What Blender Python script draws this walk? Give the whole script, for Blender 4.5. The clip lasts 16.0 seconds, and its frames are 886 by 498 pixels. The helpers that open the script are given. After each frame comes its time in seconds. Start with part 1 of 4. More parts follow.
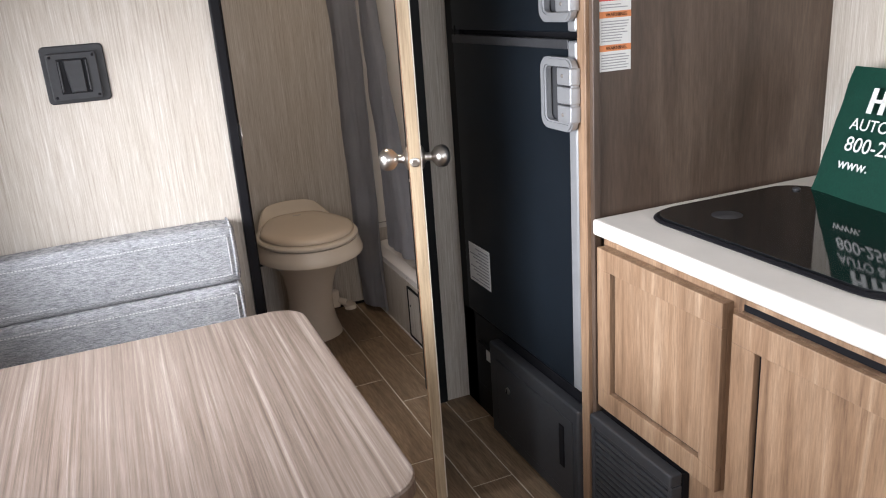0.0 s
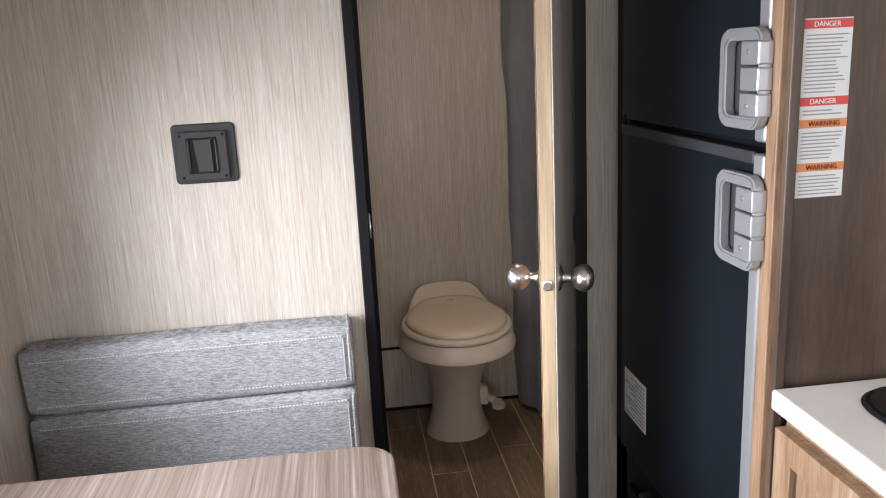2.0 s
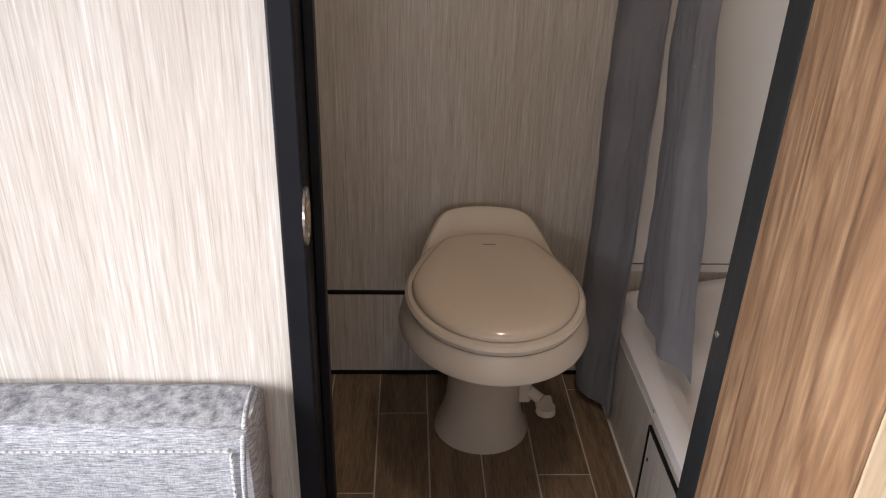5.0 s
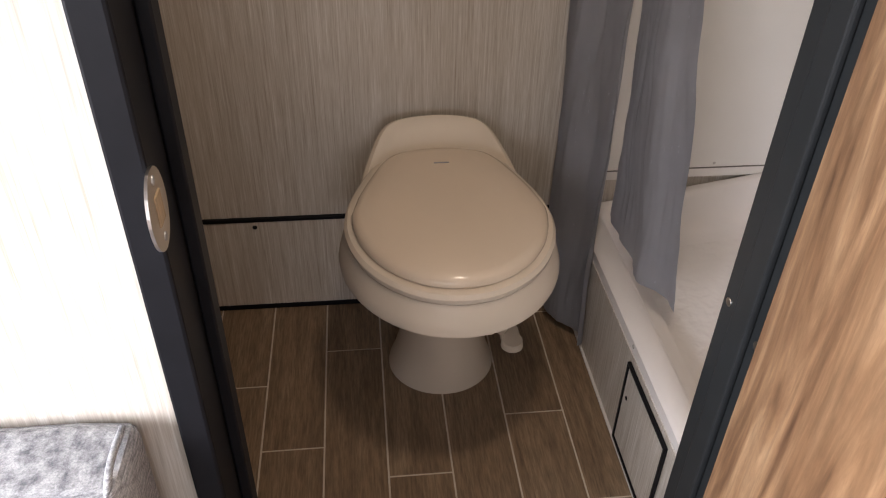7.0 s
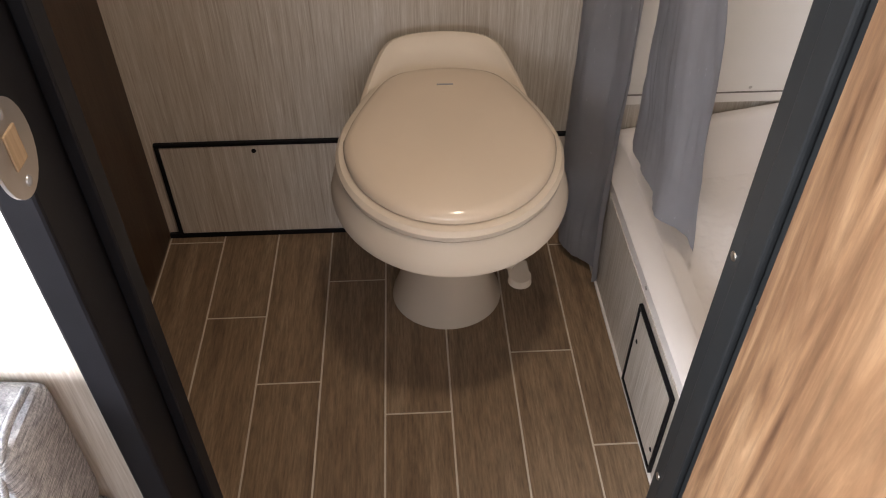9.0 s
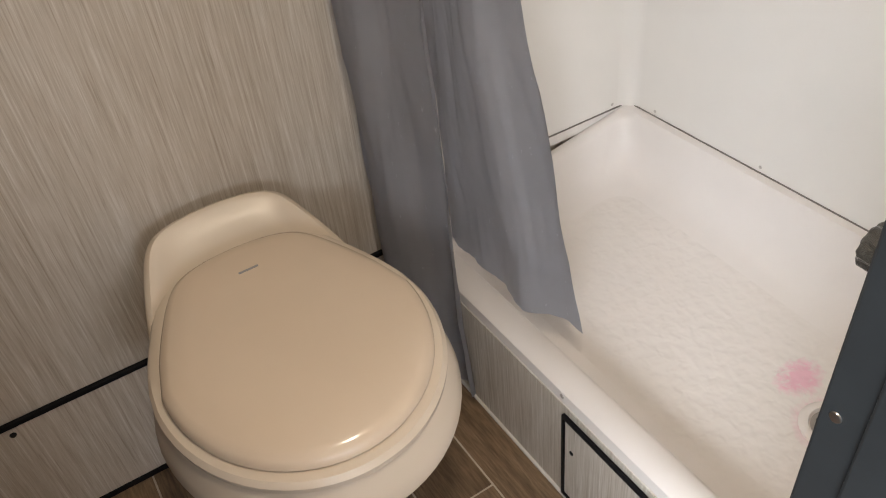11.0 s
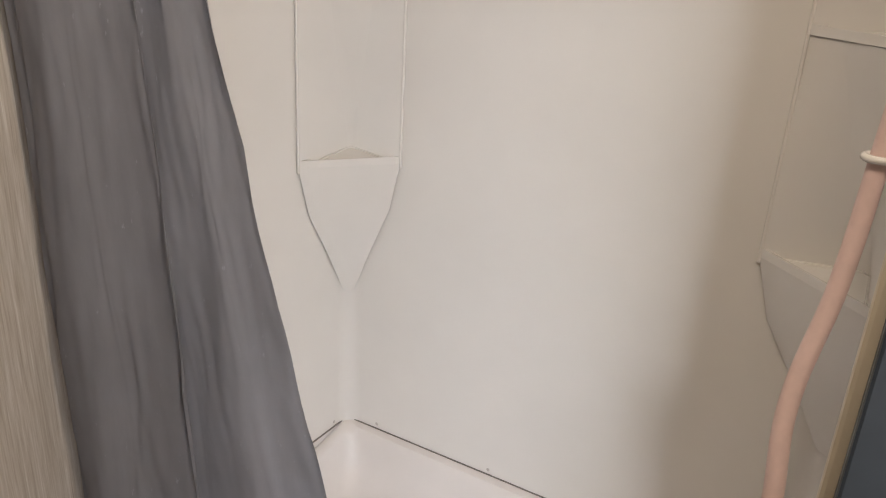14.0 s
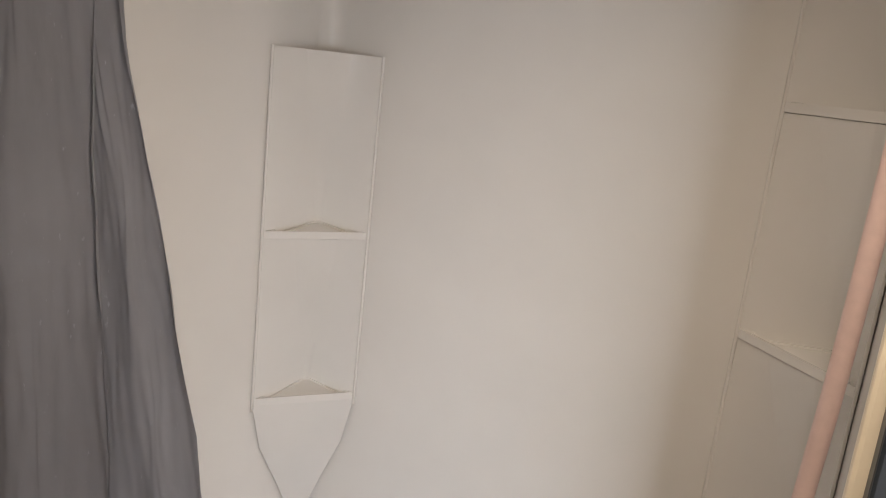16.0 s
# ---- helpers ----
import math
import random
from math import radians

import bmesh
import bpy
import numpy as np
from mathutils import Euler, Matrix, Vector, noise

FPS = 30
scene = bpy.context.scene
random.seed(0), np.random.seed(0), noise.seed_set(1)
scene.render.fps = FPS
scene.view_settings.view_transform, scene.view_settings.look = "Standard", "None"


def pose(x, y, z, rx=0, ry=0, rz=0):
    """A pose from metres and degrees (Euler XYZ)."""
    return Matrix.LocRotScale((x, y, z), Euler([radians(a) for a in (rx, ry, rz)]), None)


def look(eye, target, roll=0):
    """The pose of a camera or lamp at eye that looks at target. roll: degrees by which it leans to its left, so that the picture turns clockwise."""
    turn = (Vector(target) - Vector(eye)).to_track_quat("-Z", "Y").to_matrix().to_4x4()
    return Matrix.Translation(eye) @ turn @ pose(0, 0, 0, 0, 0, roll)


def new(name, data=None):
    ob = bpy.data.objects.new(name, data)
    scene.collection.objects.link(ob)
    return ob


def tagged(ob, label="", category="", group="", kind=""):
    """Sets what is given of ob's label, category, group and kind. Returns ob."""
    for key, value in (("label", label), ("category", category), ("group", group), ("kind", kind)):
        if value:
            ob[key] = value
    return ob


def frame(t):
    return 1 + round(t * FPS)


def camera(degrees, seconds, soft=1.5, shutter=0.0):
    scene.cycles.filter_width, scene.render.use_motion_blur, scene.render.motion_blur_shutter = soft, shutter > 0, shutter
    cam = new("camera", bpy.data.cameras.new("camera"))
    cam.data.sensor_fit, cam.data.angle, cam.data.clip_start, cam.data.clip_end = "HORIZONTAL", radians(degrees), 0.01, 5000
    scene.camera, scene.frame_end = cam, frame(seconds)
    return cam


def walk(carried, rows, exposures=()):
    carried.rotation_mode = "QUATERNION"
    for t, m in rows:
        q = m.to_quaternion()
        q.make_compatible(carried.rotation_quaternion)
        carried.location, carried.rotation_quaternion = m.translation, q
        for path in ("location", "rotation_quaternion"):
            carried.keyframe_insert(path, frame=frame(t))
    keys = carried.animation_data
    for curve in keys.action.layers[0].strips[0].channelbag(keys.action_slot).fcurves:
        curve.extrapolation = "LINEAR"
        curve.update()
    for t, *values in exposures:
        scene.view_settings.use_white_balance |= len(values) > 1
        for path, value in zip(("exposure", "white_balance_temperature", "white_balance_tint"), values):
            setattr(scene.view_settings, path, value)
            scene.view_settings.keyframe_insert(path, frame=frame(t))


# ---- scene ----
cam = camera(59.3, 16.0, soft=1.1)
PATH = [
    (0, (-0.501, -3.438, 1.397), (0.212, -1.675, 0.777), -4.1),
    (0.5, (-0.425, -3.397, 1.396), (0.214, -1.592, 0.816), -4.0),
    (1, (-0.369, -3.341, 1.409), (0.182, -1.489, 0.892), -4.8),
    (1.5, (-0.325, -3.273, 1.427), (0.099, -1.379, 0.945), -5.1),
    (2, (-0.221, -3.134, 1.46), (0.007, -1.203, 0.991), -2.9),
    (2.5, (-0.114, -2.972, 1.478), (-0.053, -1.026, 1.022), -0.1),
    (3, (-0.128, -2.762, 1.501), (-0.146, -0.822, 1.017), 1.2),
    (3.5, (-0.126, -2.514, 1.489), (-0.166, -0.583, 0.969), 0.5),
    (4, (-0.099, -2.272, 1.469), (-0.097, -0.375, 0.836), 0.1),
    (4.5, (-0.074, -2.066, 1.442), (-0.032, -0.233, 0.644), 1.2),
    (6.8, (-0.038, -1.637, 1.374), (0.186, -0.025, 0.211), 1.7),
    (7, (-0.02, -1.625, 1.371), (0.17, -0.028, 0.183), 1.3),
    (7.5, (0.033, -1.616, 1.349), (0.157, -0.059, 0.1), 0.8),
    (8, (0.067, -1.606, 1.333), (0.142, -0.108, 0.011), 0.5),
    (8.2, (0.072, -1.596, 1.334), (0.133, -0.125, -0.019), 0.3),
    (10.3, (0.025, -1.33, 1.297), (0.36, 0.138, -0.015), -6.0),
    (10.5, (0.008, -1.285, 1.294), (0.465, 0.18, 0.014), -7.0),
    (11, (-0.03, -1.165, 1.306), (0.695, 0.19, 0.032), -6.8),
    (11.5, (-0.068, -1.043, 1.307), (0.869, 0.132, -0.013), -3.4),
    (12, (-0.085, -1.005, 1.314), (0.992, 0.085, 0.028), -2.6),
    (12.5, (-0.09, -0.989, 1.312), (1.135, 0.05, 0.122), -0.9),
    (13, (-0.101, -0.972, 1.339), (1.275, 0.01, 0.27), 1.7),
    (13.5, (-0.114, -0.967, 1.37), (1.405, -0.019, 0.48), 3.1),
    (14, (-0.126, -0.95, 1.426), (1.488, -0.026, 0.692), 3.3),
    (14.5, (-0.122, -0.953, 1.466), (1.542, -0.035, 0.844), 3.3),
    (15, (-0.115, -0.955, 1.523), (1.591, -0.052, 0.999), 3.6),
    (15.5, (-0.114, -0.948, 1.596), (1.618, -0.057, 1.143), 5.4),
    (16, (-0.105, -0.933, 1.678), (1.622, -0.031, 1.227), 6.4),
]
EXPOSURES = [(0.0, -0.42, 6300, 12), (3.0, -0.45, 6350, 14), (4.5, -0.45, 6350, 15), (7.0, 0.1, 6400, 15), (8.2, 0.3, 6400, 15), (10.5, 0.65, 6350, 9), (13.0, 0.55, 6350, 11), (16.0, 0.3, 6350, 12)]
walk(cam, [(t, look(eye, target, roll)) for t, eye, target, roll in PATH], EXPOSURES)

# ---- world and light ----
world = bpy.data.worlds.new("world")
scene.world = world
world.use_nodes = True
wn = world.node_tree
sky = wn.nodes.new("ShaderNodeTexSky")
sky.sky_type, sky.sun_disc = "NISHITA", False
sky.sun_elevation, sky.sun_rotation = radians(38), radians(250)
wn.links.new(sky.outputs[0], wn.nodes["Background"].inputs[0])
wn.nodes["Background"].inputs[1].default_value = 0.12


def area(name, at, target, sx, sy, watts, colour, spread=180):
    d = bpy.data.lights.new(name, "AREA")
    d.shape, d.size, d.size_y, d.energy, d.color, d.spread = "RECTANGLE", sx, sy, watts, colour, radians(spread)
    ob = new(name, d)
    ob.matrix_world = look(at, target)
    return ob


DAY = (0.945, 0.96, 0.985)
area("window_daylight", (-1.12, -1.93, 1.20), (1.0, -1.52, 0.45), 1.02, 0.66, 31, DAY, 104)
# next three: fill lamps added at unseen openings to brighten the kitchen side
area("added_left_fill", (-1.12, -3.10, 1.22), (1.0, -2.5, 0.8), 0.80, 0.62, 18, DAY, 140)
area("added_right_fill", (1.25, -3.45, 1.15), (0.0, -3.0, 0.9), 0.62, 1.5, 12, DAY)
area("added_rear_fill", (-0.1, -4.42, 1.3), (-0.1, -2.0, 0.9), 1.2, 0.6, 21, DAY)
area("ceiling_lamp_light", (0.22, -0.93, 1.99), (0.22, -0.93, 0.0), 0.16, 0.16, 5.8, (1.0, 0.83, 0.63))


# ---- materials ----
def material(name, rough=0.5, metal=0.0):
    m = bpy.data.materials.new(name)
    m.use_nodes = True
    b = m.node_tree.nodes["Principled BSDF"]
    b.inputs["Roughness"].default_value, b.inputs["Metallic"].default_value = rough, metal
    return m, m.node_tree, b


def node(t, kind, **values):
    n = t.nodes.new(kind)
    for key, v in values.items():
        n.inputs[key.replace("_", " ")].default_value = v
    return n


def coords(t, scale, turn=(0, 0, 0), per_object=False):
    c = t.nodes.new("ShaderNodeTexCoord")
    mp = node(t, "ShaderNodeMapping", Scale=scale, Rotation=turn)
    src = c.outputs["Object"]
    if per_object:
        info = t.nodes.new("ShaderNodeObjectInfo")
        mul = t.nodes.new("ShaderNodeVectorMath")
        mul.operation = "MULTIPLY_ADD"
        mul.inputs[1].default_value = (1, 1, 1)
        sc = t.nodes.new("ShaderNodeMath")
        sc.operation = "MULTIPLY"
        sc.inputs[1].default_value = 37.0
        t.links.new(info.outputs["Random"], sc.inputs[0])
        t.links.new(c.outputs["Object"], mul.inputs[0])
        t.links.new(sc.outputs[0], mul.inputs[2])
        src = mul.outputs[0]
    t.links.new(src, mp.inputs[0])
    return mp.outputs[0]


def ramp(t, fac, stops):
    r = t.nodes.new("ShaderNodeValToRGB")
    els = r.color_ramp.elements
    while len(els) < len(stops):
        els.new(0.5)
    for e, (p, c) in zip(els, stops):
        e.position, e.color = p, (*c, 1)
    t.links.new(fac, r.inputs[0])
    return r.outputs[0]


def noise_tex(t, vec, scale, detail=6.0, rough=0.55, distort=0.0):
    n = node(t, "ShaderNodeTexNoise", Scale=scale, Detail=detail, Roughness=rough, Distortion=distort)
    t.links.new(vec, n.inputs["Vector"])
    return n.outputs["Fac"]


def mix(t, a, b, fac, blend="MULTIPLY"):
    n = t.nodes.new("ShaderNodeMix")
    n.data_type, n.blend_type = "RGBA", blend
    if isinstance(fac, float):
        n.inputs[0].default_value = fac
    else:
        t.links.new(fac, n.inputs[0])
    t.links.new(a, n.inputs[6])
    t.links.new(b, n.inputs[7])
    return n.outputs[2]


def bump(t, b, height, strength, distance=0.002):
    n = node(t, "ShaderNodeBump", Strength=strength, Distance=distance)
    t.links.new(height, n.inputs["Height"])
    t.links.new(n.outputs[0], b.inputs["Normal"])


def plain(name, colour, rough=0.5, metal=0.0, vary=0.08, scale=30.0, relief=0.05, sheen=0.5):
    m, t, b = material(name, rough, metal)
    b.inputs["Specular IOR Level"].default_value = sheen
    v = coords(t, (1, 1, 1))
    f = noise_tex(t, v, scale)
    big = noise_tex(t, v, 3.0, 3.0)
    lo = tuple(c * (1 - vary) for c in colour)
    hi = tuple(min(1, c * (1 + vary)) for c in colour)
    c1 = ramp(t, f, [(0.3, lo), (0.7, hi)])
    c2 = ramp(t, big, [(0.3, (1 - vary,) * 3), (0.7, (1, 1, 1))])
    t.links.new(mix(t, c1, c2, 1.0), b.inputs["Base Color"])
    if relief:
        bump(t, b, noise_tex(t, v, scale * 6), relief, 0.001)
    return m


def grained(name, stops, stretch, rough=0.45, fine=1.0, distort=0.6, turn=(0, 0, 0), per_object=False, relief=0.08, pores=0.25):
    """Wood or printed grain; stretch holds the pattern's frequency along each axis."""
    m, t, b = material(name, rough)
    v = coords(t, stretch, turn, per_object)
    f1 = noise_tex(t, v, 1.0, 5.0, 0.6, distort)
    f2 = noise_tex(t, v, 4.0 * fine, 6.0, 0.7)
    f3 = noise_tex(t, v, 0.3, 2.0)
    c1 = ramp(t, f1, stops)
    c2 = ramp(t, f2, [(0.35, (1 - pores,) * 3), (0.62, (1.0, 1.0, 1.0))])
    c3 = ramp(t, f3, [(0.3, (0.86, 0.85, 0.84)), (0.7, (1.04, 1.04, 1.04))])
    t.links.new(mix(t, mix(t, c1, c2, 1.0), c3, 1.0), b.inputs["Base Color"])
    r = ramp(t, f2, [(0.2, (min(1, rough + 0.12),) * 3), (0.8, (rough,) * 3)])
    t.links.new(r, b.inputs["Roughness"])
    bump(t, b, f2, relief, 0.001)
    return m


def wallpaper(name):
    m, t, b = material(name, 0.42)
    v = coords(t, (200, 200, 4.5))
    v2 = coords(t, (560, 560, 18))
    v3 = coords(t, (26, 26, 1.0))
    f1 = noise_tex(t, v, 1.0, 5.0, 0.65, 0.25)
    f2 = noise_tex(t, v2, 1.0, 3.0, 0.6)
    f3 = noise_tex(t, v3, 1.0, 3.0)
    c1 = ramp(t, f1, [(0.28, (0.41, 0.355, 0.295)), (0.45, (0.57, 0.522, 0.462)), (0.56, (0.62, 0.578, 0.525)), (0.72, (0.76, 0.735, 0.70))])
    c2 = ramp(t, f2, [(0.32, (0.78, 0.75, 0.71)), (0.6, (1, 1, 1))])
    c3 = ramp(t, f3, [(0.3, (0.92, 0.91, 0.89)), (0.7, (1.03, 1.03, 1.03))])
    t.links.new(mix(t, mix(t, c1, c2, 0.8), c3, 1.0), b.inputs["Base Color"])
    bump(t, b, f1, 0.10, 0.001)
    return m


PAPER = wallpaper("wallpaper")
PLANK = grained("plank_vinyl", [(0.25, (0.175, 0.112, 0.066)), (0.5, (0.285, 0.195, 0.12)), (0.75, (0.37, 0.27, 0.175))], (26, 2.2, 26), 0.42, 2.2, 1.2, per_object=True, pores=0.45)
GROUT = plain("grout", (0.60, 0.53, 0.44), 0.8)
OAK = grained("oak_edge", [(0.25, (0.30, 0.215, 0.13)), (0.5, (0.40, 0.30, 0.19)), (0.75, (0.49, 0.385, 0.255))], (60, 60, 3), 0.5)
DOORWOOD = grained("door_wood", [(0.28, (0.075, 0.036, 0.018)), (0.42, (0.17, 0.09, 0.044)), (0.55, (0.25, 0.143, 0.074)), (0.72, (0.38, 0.24, 0.135))], (11.0, 11.0, 2.0), 0.42, 1.8, 3.6, pores=0.3)
CABWOOD = grained("cabinet_wood", [(0.26, (0.15, 0.085, 0.048)), (0.44, (0.27, 0.165, 0.098)), (0.58, (0.34, 0.22, 0.137)), (0.75, (0.47, 0.335, 0.225))], (22, 22, 1.6), 0.4, 3.0, 1.0, pores=0.3)
DARKWOOD = grained("dark_wood", [(0.22, (0.055, 0.034, 0.023)), (0.5, (0.10, 0.066, 0.047)), (0.78, (0.16, 0.112, 0.082))], (14, 14, 1.4), 0.35, 3.0, 0.9, pores=0.3)
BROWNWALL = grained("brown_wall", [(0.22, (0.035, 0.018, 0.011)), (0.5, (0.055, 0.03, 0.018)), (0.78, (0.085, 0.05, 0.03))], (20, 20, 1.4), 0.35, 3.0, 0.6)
TABLEWOOD = grained("table_laminate", [(0.28, (0.10, 0.069, 0.053)), (0.44, (0.18, 0.137, 0.112)), (0.58, (0.24, 0.192, 0.163)), (0.74, (0.37, 0.315, 0.28))], (125, 1.6, 125), 0.36, 2.0, 0.3, turn=(0, 0, radians(4)), pores=0.28)
BLACK = plain("black_trim", (0.008, 0.008, 0.010), 0.5, 0, 0.15, sheen=0.14)
PLASTIC = plain("charcoal_plastic", (0.035, 0.036, 0.04), 0.45, 0, 0.1, 60, 0.12, 0.4)
FRIDGE = plain("fridge_face", (0.006, 0.009, 0.013), 0.36, 0.0, 0.1, 8, 0.02, 0.25)
GREY_JAMB = plain("dark_grey_trim", (0.013, 0.0145, 0.0155), 0.42, 0, 0.12, sheen=0.3)
STEEL = plain("brushed_nickel", (0.56, 0.53, 0.50), 0.28, 1.0, 0.06, 40, 0.03)
SILVER = plain("silver_plastic", (0.42, 0.43, 0.45), 0.32, 0.6, 0.05)
ACRYLIC = plain("white_acrylic", (0.80, 0.775, 0.74), 0.26, 0, 0.015, 6, 0)
PAN = plain("white_pan", (0.80, 0.76, 0.735), 0.33, 0, 0.02, 8, 0)
BONE = plain("bone_china", (0.72, 0.63, 0.52), 0.27, 0, 0.015, 6, 0, 0.35)
BONE_LID = plain("bone_lid", (0.73, 0.61, 0.48), 0.16, 0, 0.015, 6, 0)
LAMINATE = plain("counter_laminate", (0.70, 0.665, 0.62), 0.35, 0, 0.07, 7, 0.02)
GLASS_LID = plain("black_glass", (0.008, 0.009, 0.010), 0.05, 0, 0.05, 10, 0)
PAPERLABEL = plain("white_label", (0.72, 0.72, 0.71), 0.6, 0, 0.03)
GREYPRINT = plain("grey_print", (0.33, 0.33, 0.34), 0.6, 0, 0.05)
ORANGE = plain("orange_print", (0.72, 0.26, 0.10), 0.6, 0, 0.05)
RED = plain("red_print", (0.62, 0.08, 0.07), 0.6, 0, 0.05)
GREEN = plain("green_tote", (0.008, 0.085, 0.058), 0.62, 0, 0.12, 200, 0.2)
WHITEPRINT = plain("white_print", (0.75, 0.77, 0.76), 0.6, 0, 0.03)
CEILING = plain("ceiling_white", (0.74, 0.72, 0.69), 0.6, 0, 0.03)
PINK = plain("pink_hose", (0.72, 0.54, 0.50), 0.35, 0, 0.04, 80, 0)
CREAM = plain("cream_trim", (0.68, 0.60, 0.47), 0.4, 0, 0.04)
DRAINMETAL = plain("drain_metal", (0.36, 0.33, 0.30), 0.4, 0.7, 0.1)
STITCH = plain("stitching", (0.62, 0.62, 0.62), 0.8)


def fabric(name):
    m, t, b = material(name, 0.9)
    f1 = noise_tex(t, coords(t, (60, 60, 620)), 1.0, 4.0, 0.7)
    f2 = noise_tex(t, coords(t, (500, 500, 160)), 1.0, 3.0, 0.7)
    f3 = noise_tex(t, coords(t, (7, 7, 7)), 1.0, 3.0)
    c1 = ramp(t, f1, [(0.34, (0.15, 0.155, 0.17)), (0.5, (0.33, 0.335, 0.35)), (0.66, (0.52, 0.525, 0.54))])
    c2 = ramp(t, f2, [(0.35, (0.72, 0.72, 0.73)), (0.6, (1.05, 1.05, 1.05))])
    c3 = ramp(t, f3, [(0.3, (0.93,) * 3), (0.7, (1.04,) * 3)])
    t.links.new(mix(t, mix(t, c1, c2, 1.0), c3, 1.0), b.inputs["Base Color"])
    bump(t, b, f2, 0.3, 0.001)
    return m


FABRIC = fabric("grey_woven_fabric")


def curtain_cloth(name):
    m, t, b = material(name, 0.55)
    v = coords(t, (1, 1, 1))
    f1 = noise_tex(t, v, 7.0, 4.0)
    spots = noise_tex(t, coords(t, (110, 110, 38)), 1.0, 3.0, 0.7)
    c1 = ramp(t, f1, [(0.3, (0.43, 0.435, 0.47)), (0.7, (0.50, 0.505, 0.545))])
    c2 = ramp(t, spots, [(0.67, (0, 0, 0)), (0.76, (0.30, 0.31, 0.33))])
    t.links.new(mix(t, c1, c2, 1.0, "ADD"), b.inputs["Base Color"])
    bump(t, b, noise_tex(t, coords(t, (14, 14, 5)), 1.0, 4.0), 0.35, 0.01)
    out = t.nodes["Material Output"]
    tr = t.nodes.new("ShaderNodeBsdfTranslucent")
    t.links.new(c1, tr.inputs[0])
    ms = t.nodes.new("ShaderNodeMixShader")
    ms.inputs[0].default_value = 0.25
    t.links.new(b.outputs[0], ms.inputs[1])
    t.links.new(tr.outputs[0], ms.inputs[2])
    t.links.new(ms.outputs[0], out.inputs[0])
    return m


CURTAIN = curtain_cloth("grey_curtain_cloth")


def pan_floor_material(name):
    m, t, b = material(name, 0.34)
    v = coords(t, (1, 1, 1))
    f = noise_tex(t, v, 50.0, 1.0, 0.4, 0.2)
    big = noise_tex(t, v, 4.0, 3.0)
    base = ramp(t, big, [(0.3, (0.77, 0.73, 0.70)), (0.7, (0.81, 0.77, 0.745))])
    # pink marks rubbed on near the drain, and a pink stain round its rim
    c = t.nodes.new("ShaderNodeTexCoord")
    patch = noise_tex(t, v, 48.0, 4.0, 0.65, 1.2)
    out = base
    pink = t.nodes.new("ShaderNodeRGB")
    pink.outputs[0].default_value = (0.84, 0.30, 0.50, 1)
    for px, py, rx, ry, lo in ((0.893, -0.688, 0.075, 0.055, 0.16), (0.785, -0.845, 0.085, 0.03, 0.16), (0.853, -0.787, 0.085, 0.085, 0.10)):
        mp = node(t, "ShaderNodeMapping", Location=(-px / rx, -py / ry, 0), Scale=(1 / rx, 1 / ry, 0))
        t.links.new(c.outputs["Object"], mp.inputs[0])
        sp = t.nodes.new("ShaderNodeTexGradient")
        sp.gradient_type = "SPHERICAL"
        t.links.new(mp.outputs[0], sp.inputs[0])
        mul = t.nodes.new("ShaderNodeMath")
        mul.operation = "MULTIPLY"
        t.links.new(sp.outputs["Fac"], mul.inputs[0])
        t.links.new(patch, mul.inputs[1])
        fac = ramp(t, mul.outputs[0], [(lo, (0, 0, 0)), (0.36, (0.55, 0.55, 0.55))])
        out = mix(t, out, pink.outputs[0], fac, "MIX")
    t.links.new(out, b.inputs["Base Color"])
    bump(t, b, f, 0.4, 0.008)
    return m


PANFLOOR = pan_floor_material("pebbled_pan_floor")


def clear_knob(name):
    m, t, b = material(name, 0.08)
    b.inputs["Base Color"].default_value = (0.10, 0.095, 0.085, 1)
    b.inputs["Transmission Weight"].default_value = 0.45
    return m


SMOKE = clear_knob("smoked_acrylic")


# ---- builders ----
def finish(name, bm, mat, parent=None, smooth=False, mats=()):
    me = bpy.data.meshes.new(name)
    bm.normal_update()
    bm.to_mesh(me)
    bm.free()
    for m in (mat, *mats):
        me.materials.append(m)
    if smooth:
        for p in me.polygons:
            p.use_smooth = True
        me.set_sharp_from_angle(angle=radians(42))
    ob = new(name, me)
    if parent is not None:
        ob.parent = parent
        ob.matrix_parent_inverse = parent.matrix_world.inverted()
    return ob


def anchor(name, x, y, z, label, category, group=""):
    ob = new(name)
    ob.empty_display_size = 0.05
    ob.matrix_world = Matrix.Translation((x, y, z))
    bpy.context.view_layer.update()
    return tagged(ob, label, category, group)


def add_box(bm, x0, x1, y0, y1, z0, z1, bevel=0.0, seg=2):
    part = bmesh.ops.create_cube(bm, size=1.0)["verts"]
    for v in part:
        v.co = Vector(((x0 + x1) / 2 + v.co.x * (x1 - x0), (y0 + y1) / 2 + v.co.y * (y1 - y0), (z0 + z1) / 2 + v.co.z * (z1 - z0)))
    if bevel:
        edges = {e for v in part for e in v.link_edges}
        bmesh.ops.bevel(bm, geom=list(edges), offset=bevel, segments=seg, profile=0.5, affect="EDGES")


def box(name, x0, x1, y0, y1, z0, z1, mat, parent=None, bevel=0.0, seg=2, kind="", label=""):
    bm = bmesh.new()
    add_box(bm, x0, x1, y0, y1, z0, z1, bevel, seg)
    ob = finish(name, bm, mat, parent)
    return tagged(ob, label, kind=kind)


